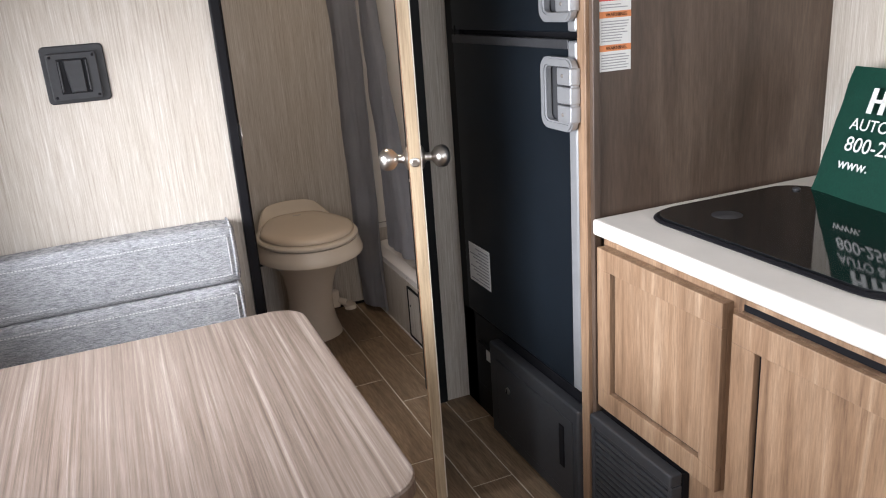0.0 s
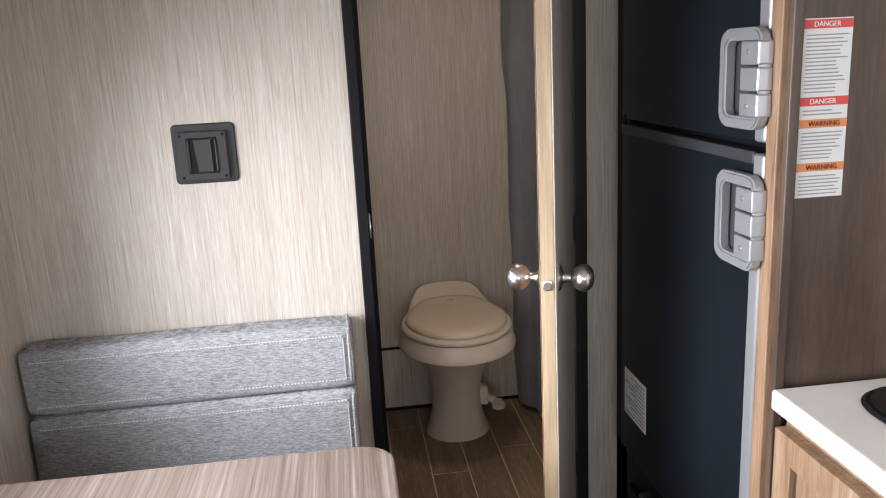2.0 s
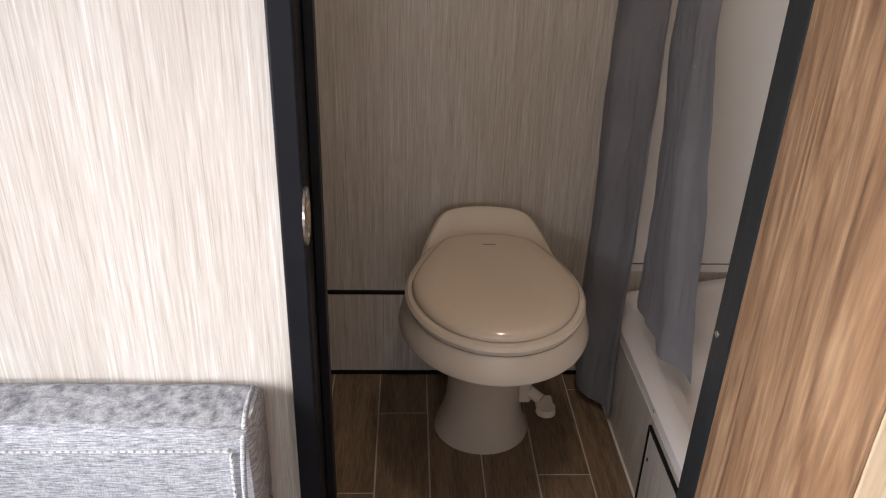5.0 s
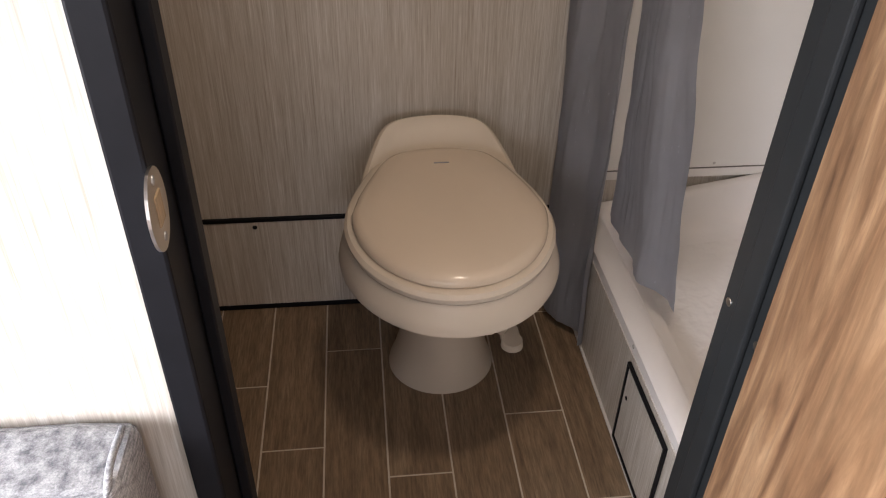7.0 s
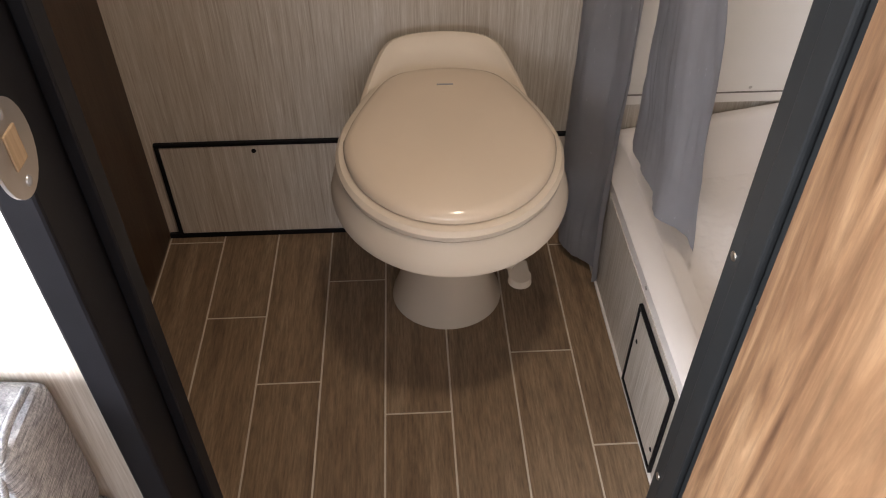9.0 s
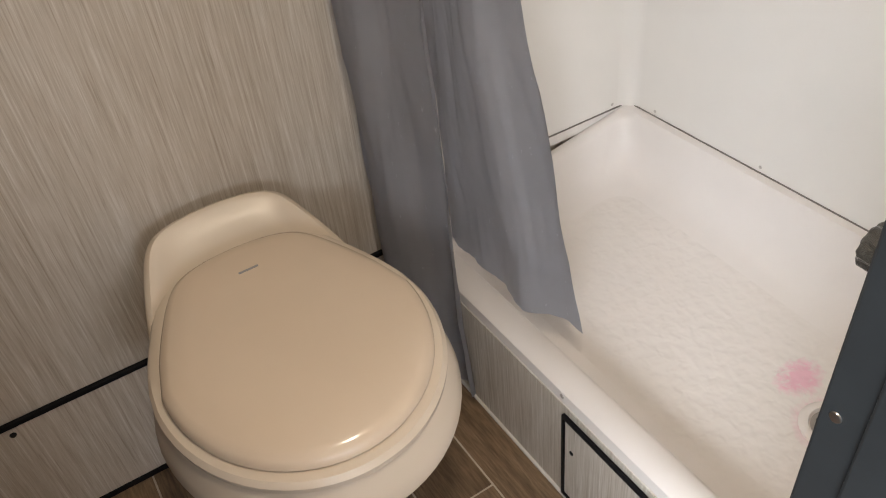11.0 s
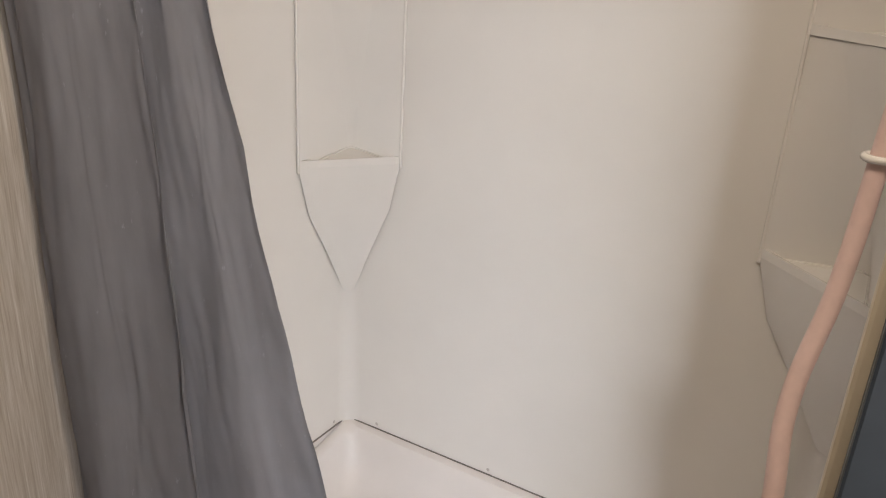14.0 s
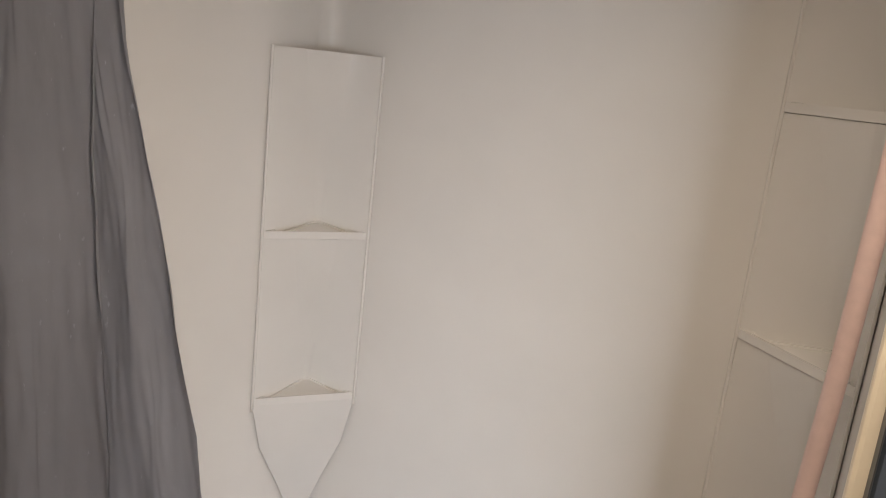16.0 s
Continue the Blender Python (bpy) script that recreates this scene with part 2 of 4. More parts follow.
def add_rod(bm, a, b, r, r2=None, n=20):
    a, b = Vector(a), Vector(b)
    r2 = r if r2 is None else r2
    part = bmesh.ops.create_cone(bm, cap_ends=True, segments=n, radius1=r, radius2=r2, depth=(b - a).length)["verts"]
    m = Matrix.Translation((a + b) / 2) @ (b - a).to_track_quat("Z", "Y").to_matrix().to_4x4()
    bmesh.ops.transform(bm, matrix=m, verts=part)


def rod(name, a, b, r, mat, parent=None, r2=None, n=20):
    bm = bmesh.new()
    add_rod(bm, a, b, r, r2, n)
    return finish(name, bm, mat, parent, True)


def lathe(name, profile, m, mat, parent=None, n=28):
    """Turns (radius, height) pairs round the z axis of the pose m."""
    bm = bmesh.new()
    rings = []
    for r, h in profile:
        rings.append([bm.verts.new(m @ Vector((r * math.cos(i * math.tau / n), r * math.sin(i * math.tau / n), h))) for i in range(n)])
    for a, b in zip(rings, rings[1:]):
        for i in range(n):
            bm.faces.new((a[i], a[(i + 1) % n], b[(i + 1) % n], b[i]))
    bm.faces.new(rings[0][::-1])
    bm.faces.new(rings[-1])
    bmesh.ops.recalc_face_normals(bm, faces=bm.faces[:])
    return finish(name, bm, mat, parent, True)


def loft(name, rings, mat, parent=None, smooth=True, cap=True):
    bm = bmesh.new()
    loops = [[bm.verts.new(p) for p in ring] for ring in rings]
    n = len(loops[0])
    for a, b in zip(loops, loops[1:]):
        for i in range(n):
            bm.faces.new((a[i], a[(i + 1) % n], b[(i + 1) % n], b[i]))
    if cap:
        bm.faces.new(loops[0][::-1])
        bm.faces.new(loops[-1])
    bmesh.ops.recalc_face_normals(bm, faces=bm.faces[:])
    return finish(name, bm, mat, parent, smooth)


def tube(name, points, r, mat, parent=None):
    cu = bpy.data.curves.new(name, "CURVE")
    cu.dimensions, cu.bevel_depth, cu.bevel_resolution = "3D", r, 3
    sp = cu.splines.new("BEZIER")
    sp.bezier_points.add(len(points) - 1)
    for bp, p in zip(sp.bezier_points, points):
        bp.co, bp.handle_left_type, bp.handle_right_type = p, "AUTO", "AUTO"
    tmp = bpy.data.objects.new(name, cu)
    scene.collection.objects.link(tmp)
    me = bpy.data.meshes.new_from_object(tmp.evaluated_get(bpy.context.evaluated_depsgraph_get()))
    bpy.data.objects.remove(tmp)
    me.materials.clear()
    me.materials.append(mat)
    for p in me.polygons:
        p.use_smooth = True
    ob = new(name, me)
    if parent is not None:
        ob.parent = parent
        ob.matrix_parent_inverse = parent.matrix_world.inverted()
    return ob


def words(name, body, size, m, mat, parent):
    cu = bpy.data.curves.new(name, "FONT")
    cu.body, cu.size, cu.extrude = body, size, 0.0004
    tmp = bpy.data.objects.new(name, cu)
    scene.collection.objects.link(tmp)
    me = bpy.data.meshes.new_from_object(tmp.evaluated_get(bpy.context.evaluated_depsgraph_get()))
    bpy.data.objects.remove(tmp)
    me.materials.clear()
    me.materials.append(mat)
    me.transform(m)
    ob = new(name, me)
    ob.parent = parent
    ob.matrix_parent_inverse = parent.matrix_world.inverted()
    return ob


# ---- the shell ----
LEFT, RIGHT, REAR, TOP = -1.08, 1.22, -4.35, 2.02
PART = -1.10          # room face of the bathroom partition
BACK = -1.045         # bathroom face of the partition
JL, JR = -0.176, 0.385  # clear door opening
JIN = -0.973         # bathroom edge of the hinge-side jamb
SHX, SHN = 1.112, -0.984  # shower's long wall and its near wall
PANEL = -1.93        # end panel between refrigerator and counter

box("floor", -1.16, 1.30, -4.45, 0.08, -0.06, -0.0012, GROUT, kind="structure", label="light grout lines between brown wood-look planks")
# walls with the dinette window opening, and unseen openings added for the fill lamps
box("wall_back", -0.62, 1.30, 0.0, 0.06, 0.0, TOP, PAPER, kind="structure", label="beige wallpaper with fine vertical streaks")
w = new("wall_left")
tagged(w, "beige streaked wallpaper wall with a window opening and an added fill-light opening", kind="structure")
for y0, y1, z0, z1 in ((-1.42, BACK, 0.0, TOP), (-2.70, -2.48, 0.0, TOP), (-4.40, -3.50, 0.0, TOP), (-2.48, -1.42, 0.0, 0.87), (-2.48, -1.42, 1.54, TOP), (-3.50, -2.70, 0.0, 0.91), (-3.50, -2.70, 1.54, TOP)):
    box("wall_piece", LEFT - 0.05, LEFT, y0, y1, z0, z1, PAPER, w)
w = new("wall_right")
tagged(w, "beige streaked wallpaper wall with an added door-sized fill-light opening", kind="structure")
for y0, y1, z0, z1 in ((-3.12, PANEL, 0.0, TOP), (-4.40, -3.78, 0.0, TOP), (-3.78, -3.12, 1.92, TOP)):
    box("wall_piece", RIGHT, RIGHT + 0.05, y0, y1, z0, z1, PAPER, w)
w = new("wall_rear")
tagged(w, "unseen beige wallpaper wall with a wide opening added for fill light", kind="structure")
for x0, x1, z0, z1 in ((LEFT, -0.72, 0.0, TOP), (0.52, RIGHT, 0.0, TOP), (-0.72, 0.52, 0.0, 0.98), (-0.72, 0.52, 1.62, TOP)):
    box("wall_piece", x0, x1, REAR - 0.05, REAR, z0, z1, PAPER, w)
bm = bmesh.new()
add_box(bm, LEFT - 0.08, RIGHT + 0.08, -4.45, 0.08, TOP, TOP + 0.05)
tagged(finish("ceiling", bm, CEILING), "plain white panel ceiling", kind="structure")
box("wall_partition", LEFT, -0.2015, PART, BACK, 0.0, TOP, PAPER, kind="structure", label="beige streaked wallpaper partition beside bathroom door")
box("wall_partition_fridge_side", 0.4205, 0.56, PART, BACK, 0.0, TOP, PAPER, kind="structure", label="narrow beige wallpaper partition beside refrigerator")
box("wall_partition_head", -0.208, 0.4205, PART, BACK, 1.93, TOP, PAPER, kind="structure", label="wallpaper strip over the bathroom door")
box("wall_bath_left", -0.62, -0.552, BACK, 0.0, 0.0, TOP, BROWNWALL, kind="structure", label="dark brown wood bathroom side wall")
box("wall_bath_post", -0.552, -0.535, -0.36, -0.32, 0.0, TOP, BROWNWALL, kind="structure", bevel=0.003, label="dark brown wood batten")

# door frame
jl = new("door_frame")
tagged(jl, "black door frame with a brushed metal strike plate", kind="structure")
box("jamb_left", -0.204, JL, PART - 0.022, BACK + 0.006, 0.0, 1.93, BLACK, jl, 0.003)
box("jamb_right", JR, 0.42, PART - 0.008, JIN, 0.0, 1.93, GREY_JAMB, jl, 0.003)
box("stop_left", JL, JL + 0.012, BACK - 0.02, BACK + 0.004, 0.0, 1.93, BLACK, jl, 0.002)
box("stop_right", JR - 0.009, JR, PART + 0.052, PART + 0.088, 0.0, 1.93, GREY_JAMB, jl, 0.003)
box("jamb_head", -0.205, 0.42, PART - 0.006, BACK + 0.006, 1.93, 1.965, BLACK, jl, 0.003)
for z in (0.40, 0.802):
    for y in (JIN - 0.014, PART + 0.040):
        lathe("screw", [(0.0055, 0), (0.005, 0.0012), (0.001, 0.0018)], pose(JR, y, z, 0, -90, 0), STEEL, jl, 12)
# strike plate with a curved lip
bm = bmesh.new()
ring = [(PART - 0.020 + 0.026 * math.cos(a), 1.05 + 0.034 * math.sin(a)) for a in [i * math.tau / 28 for i in range(28)]]
f = bm.faces.new([bm.verts.new((JL + 0.0015, y - 0.008, z)) for y, z in ring])
ext = bmesh.ops.extrude_face_region(bm, geom=[f])
for v in ext["geom"]:
    if isinstance(v, bmesh.types.BMVert):
        v.co.x += 0.0025
tagged(finish("strike_plate", bm, STEEL, jl), "brushed metal plate")
box("strike_hole", JL + 0.0035, JL + 0.0055, PART - 0.036, PART - 0.019, 1.038, 1.064, OAK, jl, 0.001)
for z in (1.026, 1.075):
    lathe("screw", [(0.004, 0), (0.0035, 0.001), (0.001, 0.0015)], pose(JL + 0.004, PART - 0.028, z, 0, 90, 0), SILVER, jl, 12)

# access panel low on the back wall, in black edging
ap = anchor("service_hatch_cover", -0.02, -0.006, 0.0, "beige wallpaper access panel with black edging on back wall", "access panel")
box("panel", -0.515, 0.505, -0.008, -0.0005, 0.014, 0.278, PAPER, ap, 0.001)
for x0, x1, z0, z1 in ((-0.525, 0.505, 0.278, 0.288), (-0.55, 0.505, 0.0, 0.014), (-0.525, -0.515, 0.014, 0.278)):
    box("edging", x0, x1, -0.0105, -0.0005, z0, z1, BLACK, ap, 0.0015)
for x in (-0.297, 0.30):
    lathe("screw", [(0.006, 0), (0.005, 0.002), (0.001, 0.003)], pose(x, -0.008, 0.262, 90, 0, 0), BLACK, ap, 12)

# ---- shower ----
CURB, CURBZ, FLOORZ = 0.508, 0.288, 0.205
tagged(box("shower_wall_back", CURB + 0.02, SHX + 0.02, -0.010, -0.0005, 0.36, TOP, ACRYLIC), "smooth white acrylic shower wall", kind="structure")
tagged(box("shower_wall_long", SHX, SHX + 0.012, -1.03, -0.010, 0.36, TOP, ACRYLIC), "smooth white acrylic shower wall", kind="structure")
tagged(box("shower_wall_near", 0.438, SHX, SHN - 0.012, SHN, 0.0, TOP, ACRYLIC), "white acrylic shower wall with taps", kind="structure")
box("wall_outer", SHX + 0.012, 1.30, PANEL + 0.02, 0.0, 0.0, TOP, PAPER, kind="structure", label="outer wall behind the shower and refrigerator")
box("wall_partition_core", 0.4215, SHX, BACK + 0.001, SHN - 0.015, 0.0, TOP, BLACK, kind="structure", label="black end of the partition behind shower wall")
box("shower_wall_trim", 0.4205, 0.4375, SHN - 0.014, JIN + 0.010, 0.0, TOP, CREAM, kind="structure", bevel=0.004, label="cream edge strip of the shower wall")


def cove(name, cx, cy, sx, sy, r):
    """A rounded upright inside corner."""
    bm = bmesh.new()
    lo, hi = [], []
    for i in range(9):
        a = i / 8 * math.pi / 2
        p = (cx + sx * r * (1 - math.sin(a)), cy + sy * r * (1 - math.cos(a)))
        lo.append(bm.verts.new((*p, 0.37)))
        hi.append(bm.verts.new((*p, TOP)))
    for i in range(8):
        bm.faces.new((lo[i], lo[i + 1], hi[i + 1], hi[i]))
    bmesh.ops.recalc_face_normals(bm, faces=bm.faces[:])
    return tagged(finish(name, bm, ACRYLIC, None, True), "rounded white acrylic shower corner", kind="structure")


cove("shower_corner_back", SHX, -0.010, -1, -1, 0.035)
cove("shower_corner_near", SHX, SHN, -1, 1, 0.035)


def corner_shelves(cx, cy, sy, leg, legy, heights, label):
    """A moulded column of triangular shelves across a corner, with a pointed foot."""
    top = max(heights) + 0.34
    th = anchor("corner_shelf_unit", cx, cy, min(heights), label, "shelf unit")
    ax, ay = (cx - leg, cy), (cx, cy + sy * legy)

    def on(f, back):
        x, y = ax[0] + (ay[0] - ax[0]) * f, ax[1] + (ay[1] - ax[1]) * f
        return x + (cx - x) * back, y + (cy - y) * back

    low = min(heights)
    # facing below the lowest shelf runs down to a point
    bm = bmesh.new()
    rows = [(low, 1.0), (low - 0.10, 0.82), (low - 0.20, 0.45), (low - 0.30, 0.12)]
    for (z0, s0), (z1, s1) in zip(rows, rows[1:]):
        a = [(cx - leg * s0, cy, z0), (cx, cy + sy * legy * s0, z0), (cx, cy + sy * legy * s1, z1), (cx - leg * s1, cy, z1)]
        bm.faces.new([bm.verts.new(p) for p in a])
    bmesh.ops.remove_doubles(bm, verts=bm.verts[:], dist=0.0005)
    finish("foot", bm, ACRYLIC, th, True)
    zs = sorted(heights)
    spans = [(z, (zs + [top])[i + 1]) for i, z in enumerate(zs)]
    for z0, z1 in spans:
        bm = bmesh.new()
        # shelf with its raised lip
        lip = [(*on(0.0, 0), z0), (*on(1.0, 0), z0), (*on(1.0, 0), z0 + 0.014), (*on(0.0, 0), z0 + 0.014)]
        bm.faces.new([bm.verts.new(p) for p in lip])
        inner = [(*on(0.04, 0.10), z0 + 0.012), (*on(0.96, 0.10), z0 + 0.012)]
        bm.faces.new([bm.verts.new(p) for p in (lip[3], lip[2], inner[1], inner[0])])
        dish = [(*on(0.06, 0.14), z0 + 0.004), (*on(0.94, 0.14), z0 + 0.004)]
        bm.faces.new([bm.verts.new(p) for p in (inner[0], inner[1], dish[1], dish[0])])
        back = [(*on(0.68, 0.80), z0 + 0.015), (*on(0.32, 0.80), z0 + 0.015)]
        bm.faces.new([bm.verts.new(p) for p in (dish[0], dish[1], *back)])
        # niche back, drawn forward again towards the next shelf
        zt = z1 - 0.001
        tops = [(*on(1.0, 0.02), zt), (*on(0.70, 0.02), zt), (*on(0.30, 0.02), zt), (*on(0.0, 0.02), zt)]
        mid = [(*on(0.66, 0.55), z0 + 0.10), (*on(0.34, 0.55), z0 + 0.10)]
        bm.faces.new([bm.verts.new(p) for p in (back[0], mid[0], mid[1], back[1])])
        bm.faces.new([bm.verts.new(p) for p in (mid[0], tops[1], tops[2], mid[1])])
        bm.faces.new([bm.verts.new(p) for p in (back[0], dish[1], inner[1], lip[2], tops[0], tops[1], mid[0])])
        bm.faces.new([bm.verts.new(p) for p in (lip[3], inner[0], dish[0], back[1], mid[1], tops[2], tops[3])])
        bmesh.ops.remove_doubles(bm, verts=bm.verts[:], dist=0.0005)
        bmesh.ops.recalc_face_normals(bm, faces=bm.faces[:])
        bmesh.ops.bevel(bm, geom=bm.edges[:], offset=0.003, segments=2, affect="EDGES")
        finish("shelf", bm, ACRYLIC, th, True)
    # raised border on both sides
    for (x, y), d in ((ax, (0.012, 0)), (ay, (0, -sy * 0.012))):
        bm = bmesh.new()
        add_rod(bm, (x, y, low - 0.01), (x, y, top), 0.0028, n=10)
        finish("border", bm, ACRYLIC, th, True)
    return th


corner_shelves(SHX - 0.004, -0.014, -1, 0.158, 0.122, (1.018, 1.345), "white moulded acrylic corner shelves in the shower")
corner_shelves(SHX - 0.004, SHN + 0.004, 1, 0.15, 0.166, (0.995, 1.332, 1.67), "white moulded acrylic corner shelves beside shower taps")


def rounded(x0, x1, y0, y1, r, z, n=5):
    pts = []
    for cx, cy, a0 in ((x1 - r, y1 - r, 0), (x0 + r, y1 - r, 90), (x0 + r, y0 + r, 180), (x1 - r, y0 + r, 270)):
        for i in range(n + 1):
            a = radians(a0 + 90 * i / n)
            pts.append((cx + r * math.cos(a), cy + r * math.sin(a), z))
    return pts


pan = anchor("shower_pan", 0.8, -0.5, 0.0, "white moulded shower pan with pebbled floor", "shower pan")
X0, X1, Y0, Y1 = CURB, SHX - 0.001, SHN + 0.001, -0.011
# outside shell and basin; three sides climb the walls, the curb side stays low
UP = 0.385


def rise(pts, low, high):
    return [(x, y, low if x < CURB + 0.12 and z > low else min(z, high)) for x, y, z in pts]


rings = [rounded(X0, X1, Y0, Y1, 0.004, 0.255), rise(rounded(X0 + 0.001, X1, Y0, Y1, 0.006, UP), CURBZ - 0.006, UP),
         rise(rounded(X0 + 0.008, X1 - 0.003, Y0 + 0.003, Y1 - 0.003, 0.010, UP), CURBZ, UP),
         rise(rounded(X0 + 0.050, X1 - 0.016, Y0 + 0.016, Y1 - 0.016, 0.03, UP - 0.004), CURBZ, UP),
         rise(rounded(X0 + 0.060, X1 - 0.024, Y0 + 0.024, Y1 - 0.024, 0.04, UP - 0.02), CURBZ - 0.008, UP),
         rounded(X0 + 0.064, X1 - 0.032, Y0 + 0.032, Y1 - 0.032, 0.05, FLOORZ + 0.062),
         rounded(X0 + 0.070, X1 - 0.044, Y0 + 0.044, Y1 - 0.044, 0.055, FLOORZ + 0.036),
         rounded(X0 + 0.082, X1 - 0.062, Y0 + 0.062, Y1 - 0.062, 0.06, FLOORZ + 0.015),
         rounded(X0 + 0.100, X1 - 0.085, Y0 + 0.085, Y1 - 0.085, 0.06, FLOORZ + 0.004),
         rounded(X0 + 0.125, X1 - 0.11, Y0 + 0.11, Y1 - 0.11, 0.06, FLOORZ)]
DX, DY = 0.853, -0.787


def fall_to_drain(x, y, z):
    """The pan's floor climbs away from the drain towards the long wall."""
    m = max(0.0, min(1.0, (x - X0 - 0.06) / (X1 - X0 - 0.1)))
    return (x, y, z + 0.055 * m * min(1.0, math.hypot(x - DX, y - DY) / 0.6))


rings[5:] = [[fall_to_drain(*p) for p in r] for r in rings[5:]]
bm = bmesh.new()
loops = [[bm.verts.new(p) for p in r] for r in rings]
for a, b in zip(loops, loops[1:]):
    for i in range(len(a)):
        bm.faces.new((a[i], a[(i + 1) % len(a)], b[(i + 1) % len(a)], b[i]))
bmesh.ops.recalc_face_normals(bm, faces=bm.faces[:])
finish("basin", bm, PAN, pan, True)
bm = bmesh.new()
nest = [[bm.verts.new(fall_to_drain(DX + (x - DX) * k, DY + (y - DY) * k, FLOORZ)) for x, y, z in rings[-1]] for k in (1.0, 0.8, 0.6, 0.4, 0.2, 0.06)]
for a, b in zip(nest, nest[1:]):
    for i in range(len(a)):
        bm.faces.new((a[i], a[(i + 1) % len(a)], b[(i + 1) % len(a)], b[i]))
bm.faces.new(nest[-1])
bmesh.ops.recalc_face_normals(bm, faces=bm.faces[:])
bmesh.ops.solidify(bm, geom=bm.faces[:], thickness=0.006)
finish("basin_floor", bm, PANFLOOR, pan, True)
# front of the pan in wallpaper, with its low access hatch
box("front", CURB - 0.002, CURB + 0.012, SHN + 0.001, -0.012, 0.0, 0.258, PAPER, pan, 0.001)
box("corner_bead", CURB - 0.008, CURB - 0.002, SHN + 0.001, -0.012, 0.0, 0.008, ACRYLIC, pan, 0.002)
hatch = anchor("access_hatch", CURB - 0.003, -0.64, 0.02, "wallpaper access hatch with black edging under shower curb", "access hatch")
box("hatch_panel", CURB - 0.007, CURB - 0.0025, -0.745, -0.532, 0.022, 0.235, PAPER, hatch, 0.001)
for y0, y1, z0, z1 in ((-0.752, -0.525, 0.235, 0.243), (-0.752, -0.525, 0.014, 0.022), (-0.752, -0.745, 0.022, 0.235), (-0.532, -0.525, 0.022, 0.235)):
    box("edging", CURB - 0.010, CURB - 0.0025, y0, y1, z0, z1, BLACK, hatch, 0.001)
for y, z in ((-0.55, 0.16), (-0.73, 0.06)):
    lathe("screw", [(0.005, 0), (0.004, 0.0015), (0.001, 0.002)], pose(CURB - 0.007, y, z, 0, -90, 0), BLACK, hatch, 10)
lathe("screw", [(0.005, 0), (0.004, 0.0015), (0.001, 0.002)], pose(CURB, -0.515, 0.274, 0, -90, 0), STEEL, pan, 10)
for i, (x, y) in enumerate([(0.852, 0), (1.063, 0), (0.70, 0)]):
    lathe("screw", [(0.004, 0), (0.003, 0.0012), (0.001, 0.0016)], pose(x, -0.010, 0.397, 90, 0, 0), STEEL, pan, 10)
for y in (-0.094, -0.381, -0.632, -0.87):
    lathe("screw", [(0.004, 0), (0.003, 0.0012), (0.001, 0.0016)], pose(SHX, y, 0.397, 0, -90, 0), STEEL, pan, 10)

CAULK = plain("dark_joint", (0.20, 0.18, 0.165), 0.7)
box("joint_back", CURB + 0.05, SHX - 0.002, -0.0125, -0.010, UP - 0.0005, UP + 0.002, CAULK, pan)
box("joint_long", SHX - 0.0025, SHX, SHN + 0.002, -0.0125, UP - 0.0005, UP + 0.002, CAULK, pan)

# drain
dr = anchor("drain", DX, DY, FLOORZ, "round metal drain strainer with a white rim", "drain")
lathe("rim", [(0.034, 0.0), (0.052, 0.0), (0.053, 0.005), (0.047, 0.009), (0.038, 0.008), (0.035, 0.002)], pose(DX, DY, FLOORZ), PAN, dr, 32)
lathe("strainer", [(0.034, 0.0), (0.034, 0.004), (0.010, 0.005), (0.002, 0.005)], pose(DX, DY, FLOORZ), DRAINMETAL, dr, 28)
bm = bmesh.new()
for rr, n in ((0.011, 5), (0.023, 10)):
    for i in range(n):
        a = i * math.tau / n
        add_rod(bm, (DX + rr * math.cos(a), DY + rr * math.sin(a), FLOORZ + 0.003), (DX + rr * math.cos(a), DY + rr * math.sin(a), FLOORZ + 0.0058), 0.0036, n=8)
finish("holes", bm, BLACK, dr)

# taps and hose
BRASS = plain("brass_stem", (0.62, 0.46, 0.16), 0.35, 0.8, 0.08)


def tap(x, z):
    th = anchor("shower_tap", x, SHN, z, "fluted smoked acrylic shower tap knob", "tap", "shower taps")
    lathe("stem", [(0.022, 0.0), (0.022, 0.006), (0.0095, 0.010), (0.0095, 0.08)], pose(x, SHN, z, -90, 0, 0), BRASS, th, 20)
    rings = []
    for h, r in ((0.052, 0.017), (0.056, 0.0205), (0.118, 0.0265), (0.130, 0.0260), (0.134, 0.022)):
        rings.append([(x + r * (1 + 0.06 * math.cos(10 * a)) * math.cos(a), SHN + h, z + r * (1 + 0.06 * math.cos(10 * a)) * math.sin(a)) for a in [i * math.tau / 60 for i in range(60)]])
    loft("knob", rings, SMOKE, th)
    lathe("cap", [(0.012, 0.0), (0.011, 0.002), (0.002, 0.003)], pose(x, SHN + 0.134, z, -90, 0, 0), DRAINMETAL, th, 18)
    return th


tap(0.745, 0.755)
tap(0.639, 0.755)
hose = anchor("shower_hose", 0.56, SHN, 0.5, "pink braided shower hose held by a wall clip", "hose")
tube("tube", [(0.60, -0.935, 0.40), (0.60, -0.928, 0.535), (0.58, -0.919, 0.673), (0.585, -0.914, 0.774), (0.61, -0.930, 0.889), (0.66, -0.921, 1.0), (0.715, -0.937, 1.12), (0.744, -0.944, 1.25), (0.742, -0.950, 1.40), (0.73, -0.953, 1.56), (0.72, -0.955, 1.95)], 0.0108, PINK, hose)
cl = bmesh.new()
add_box(cl, 0.735, 0.753, SHN, SHN + 0.006, 1.225, 1.285, 0.002)
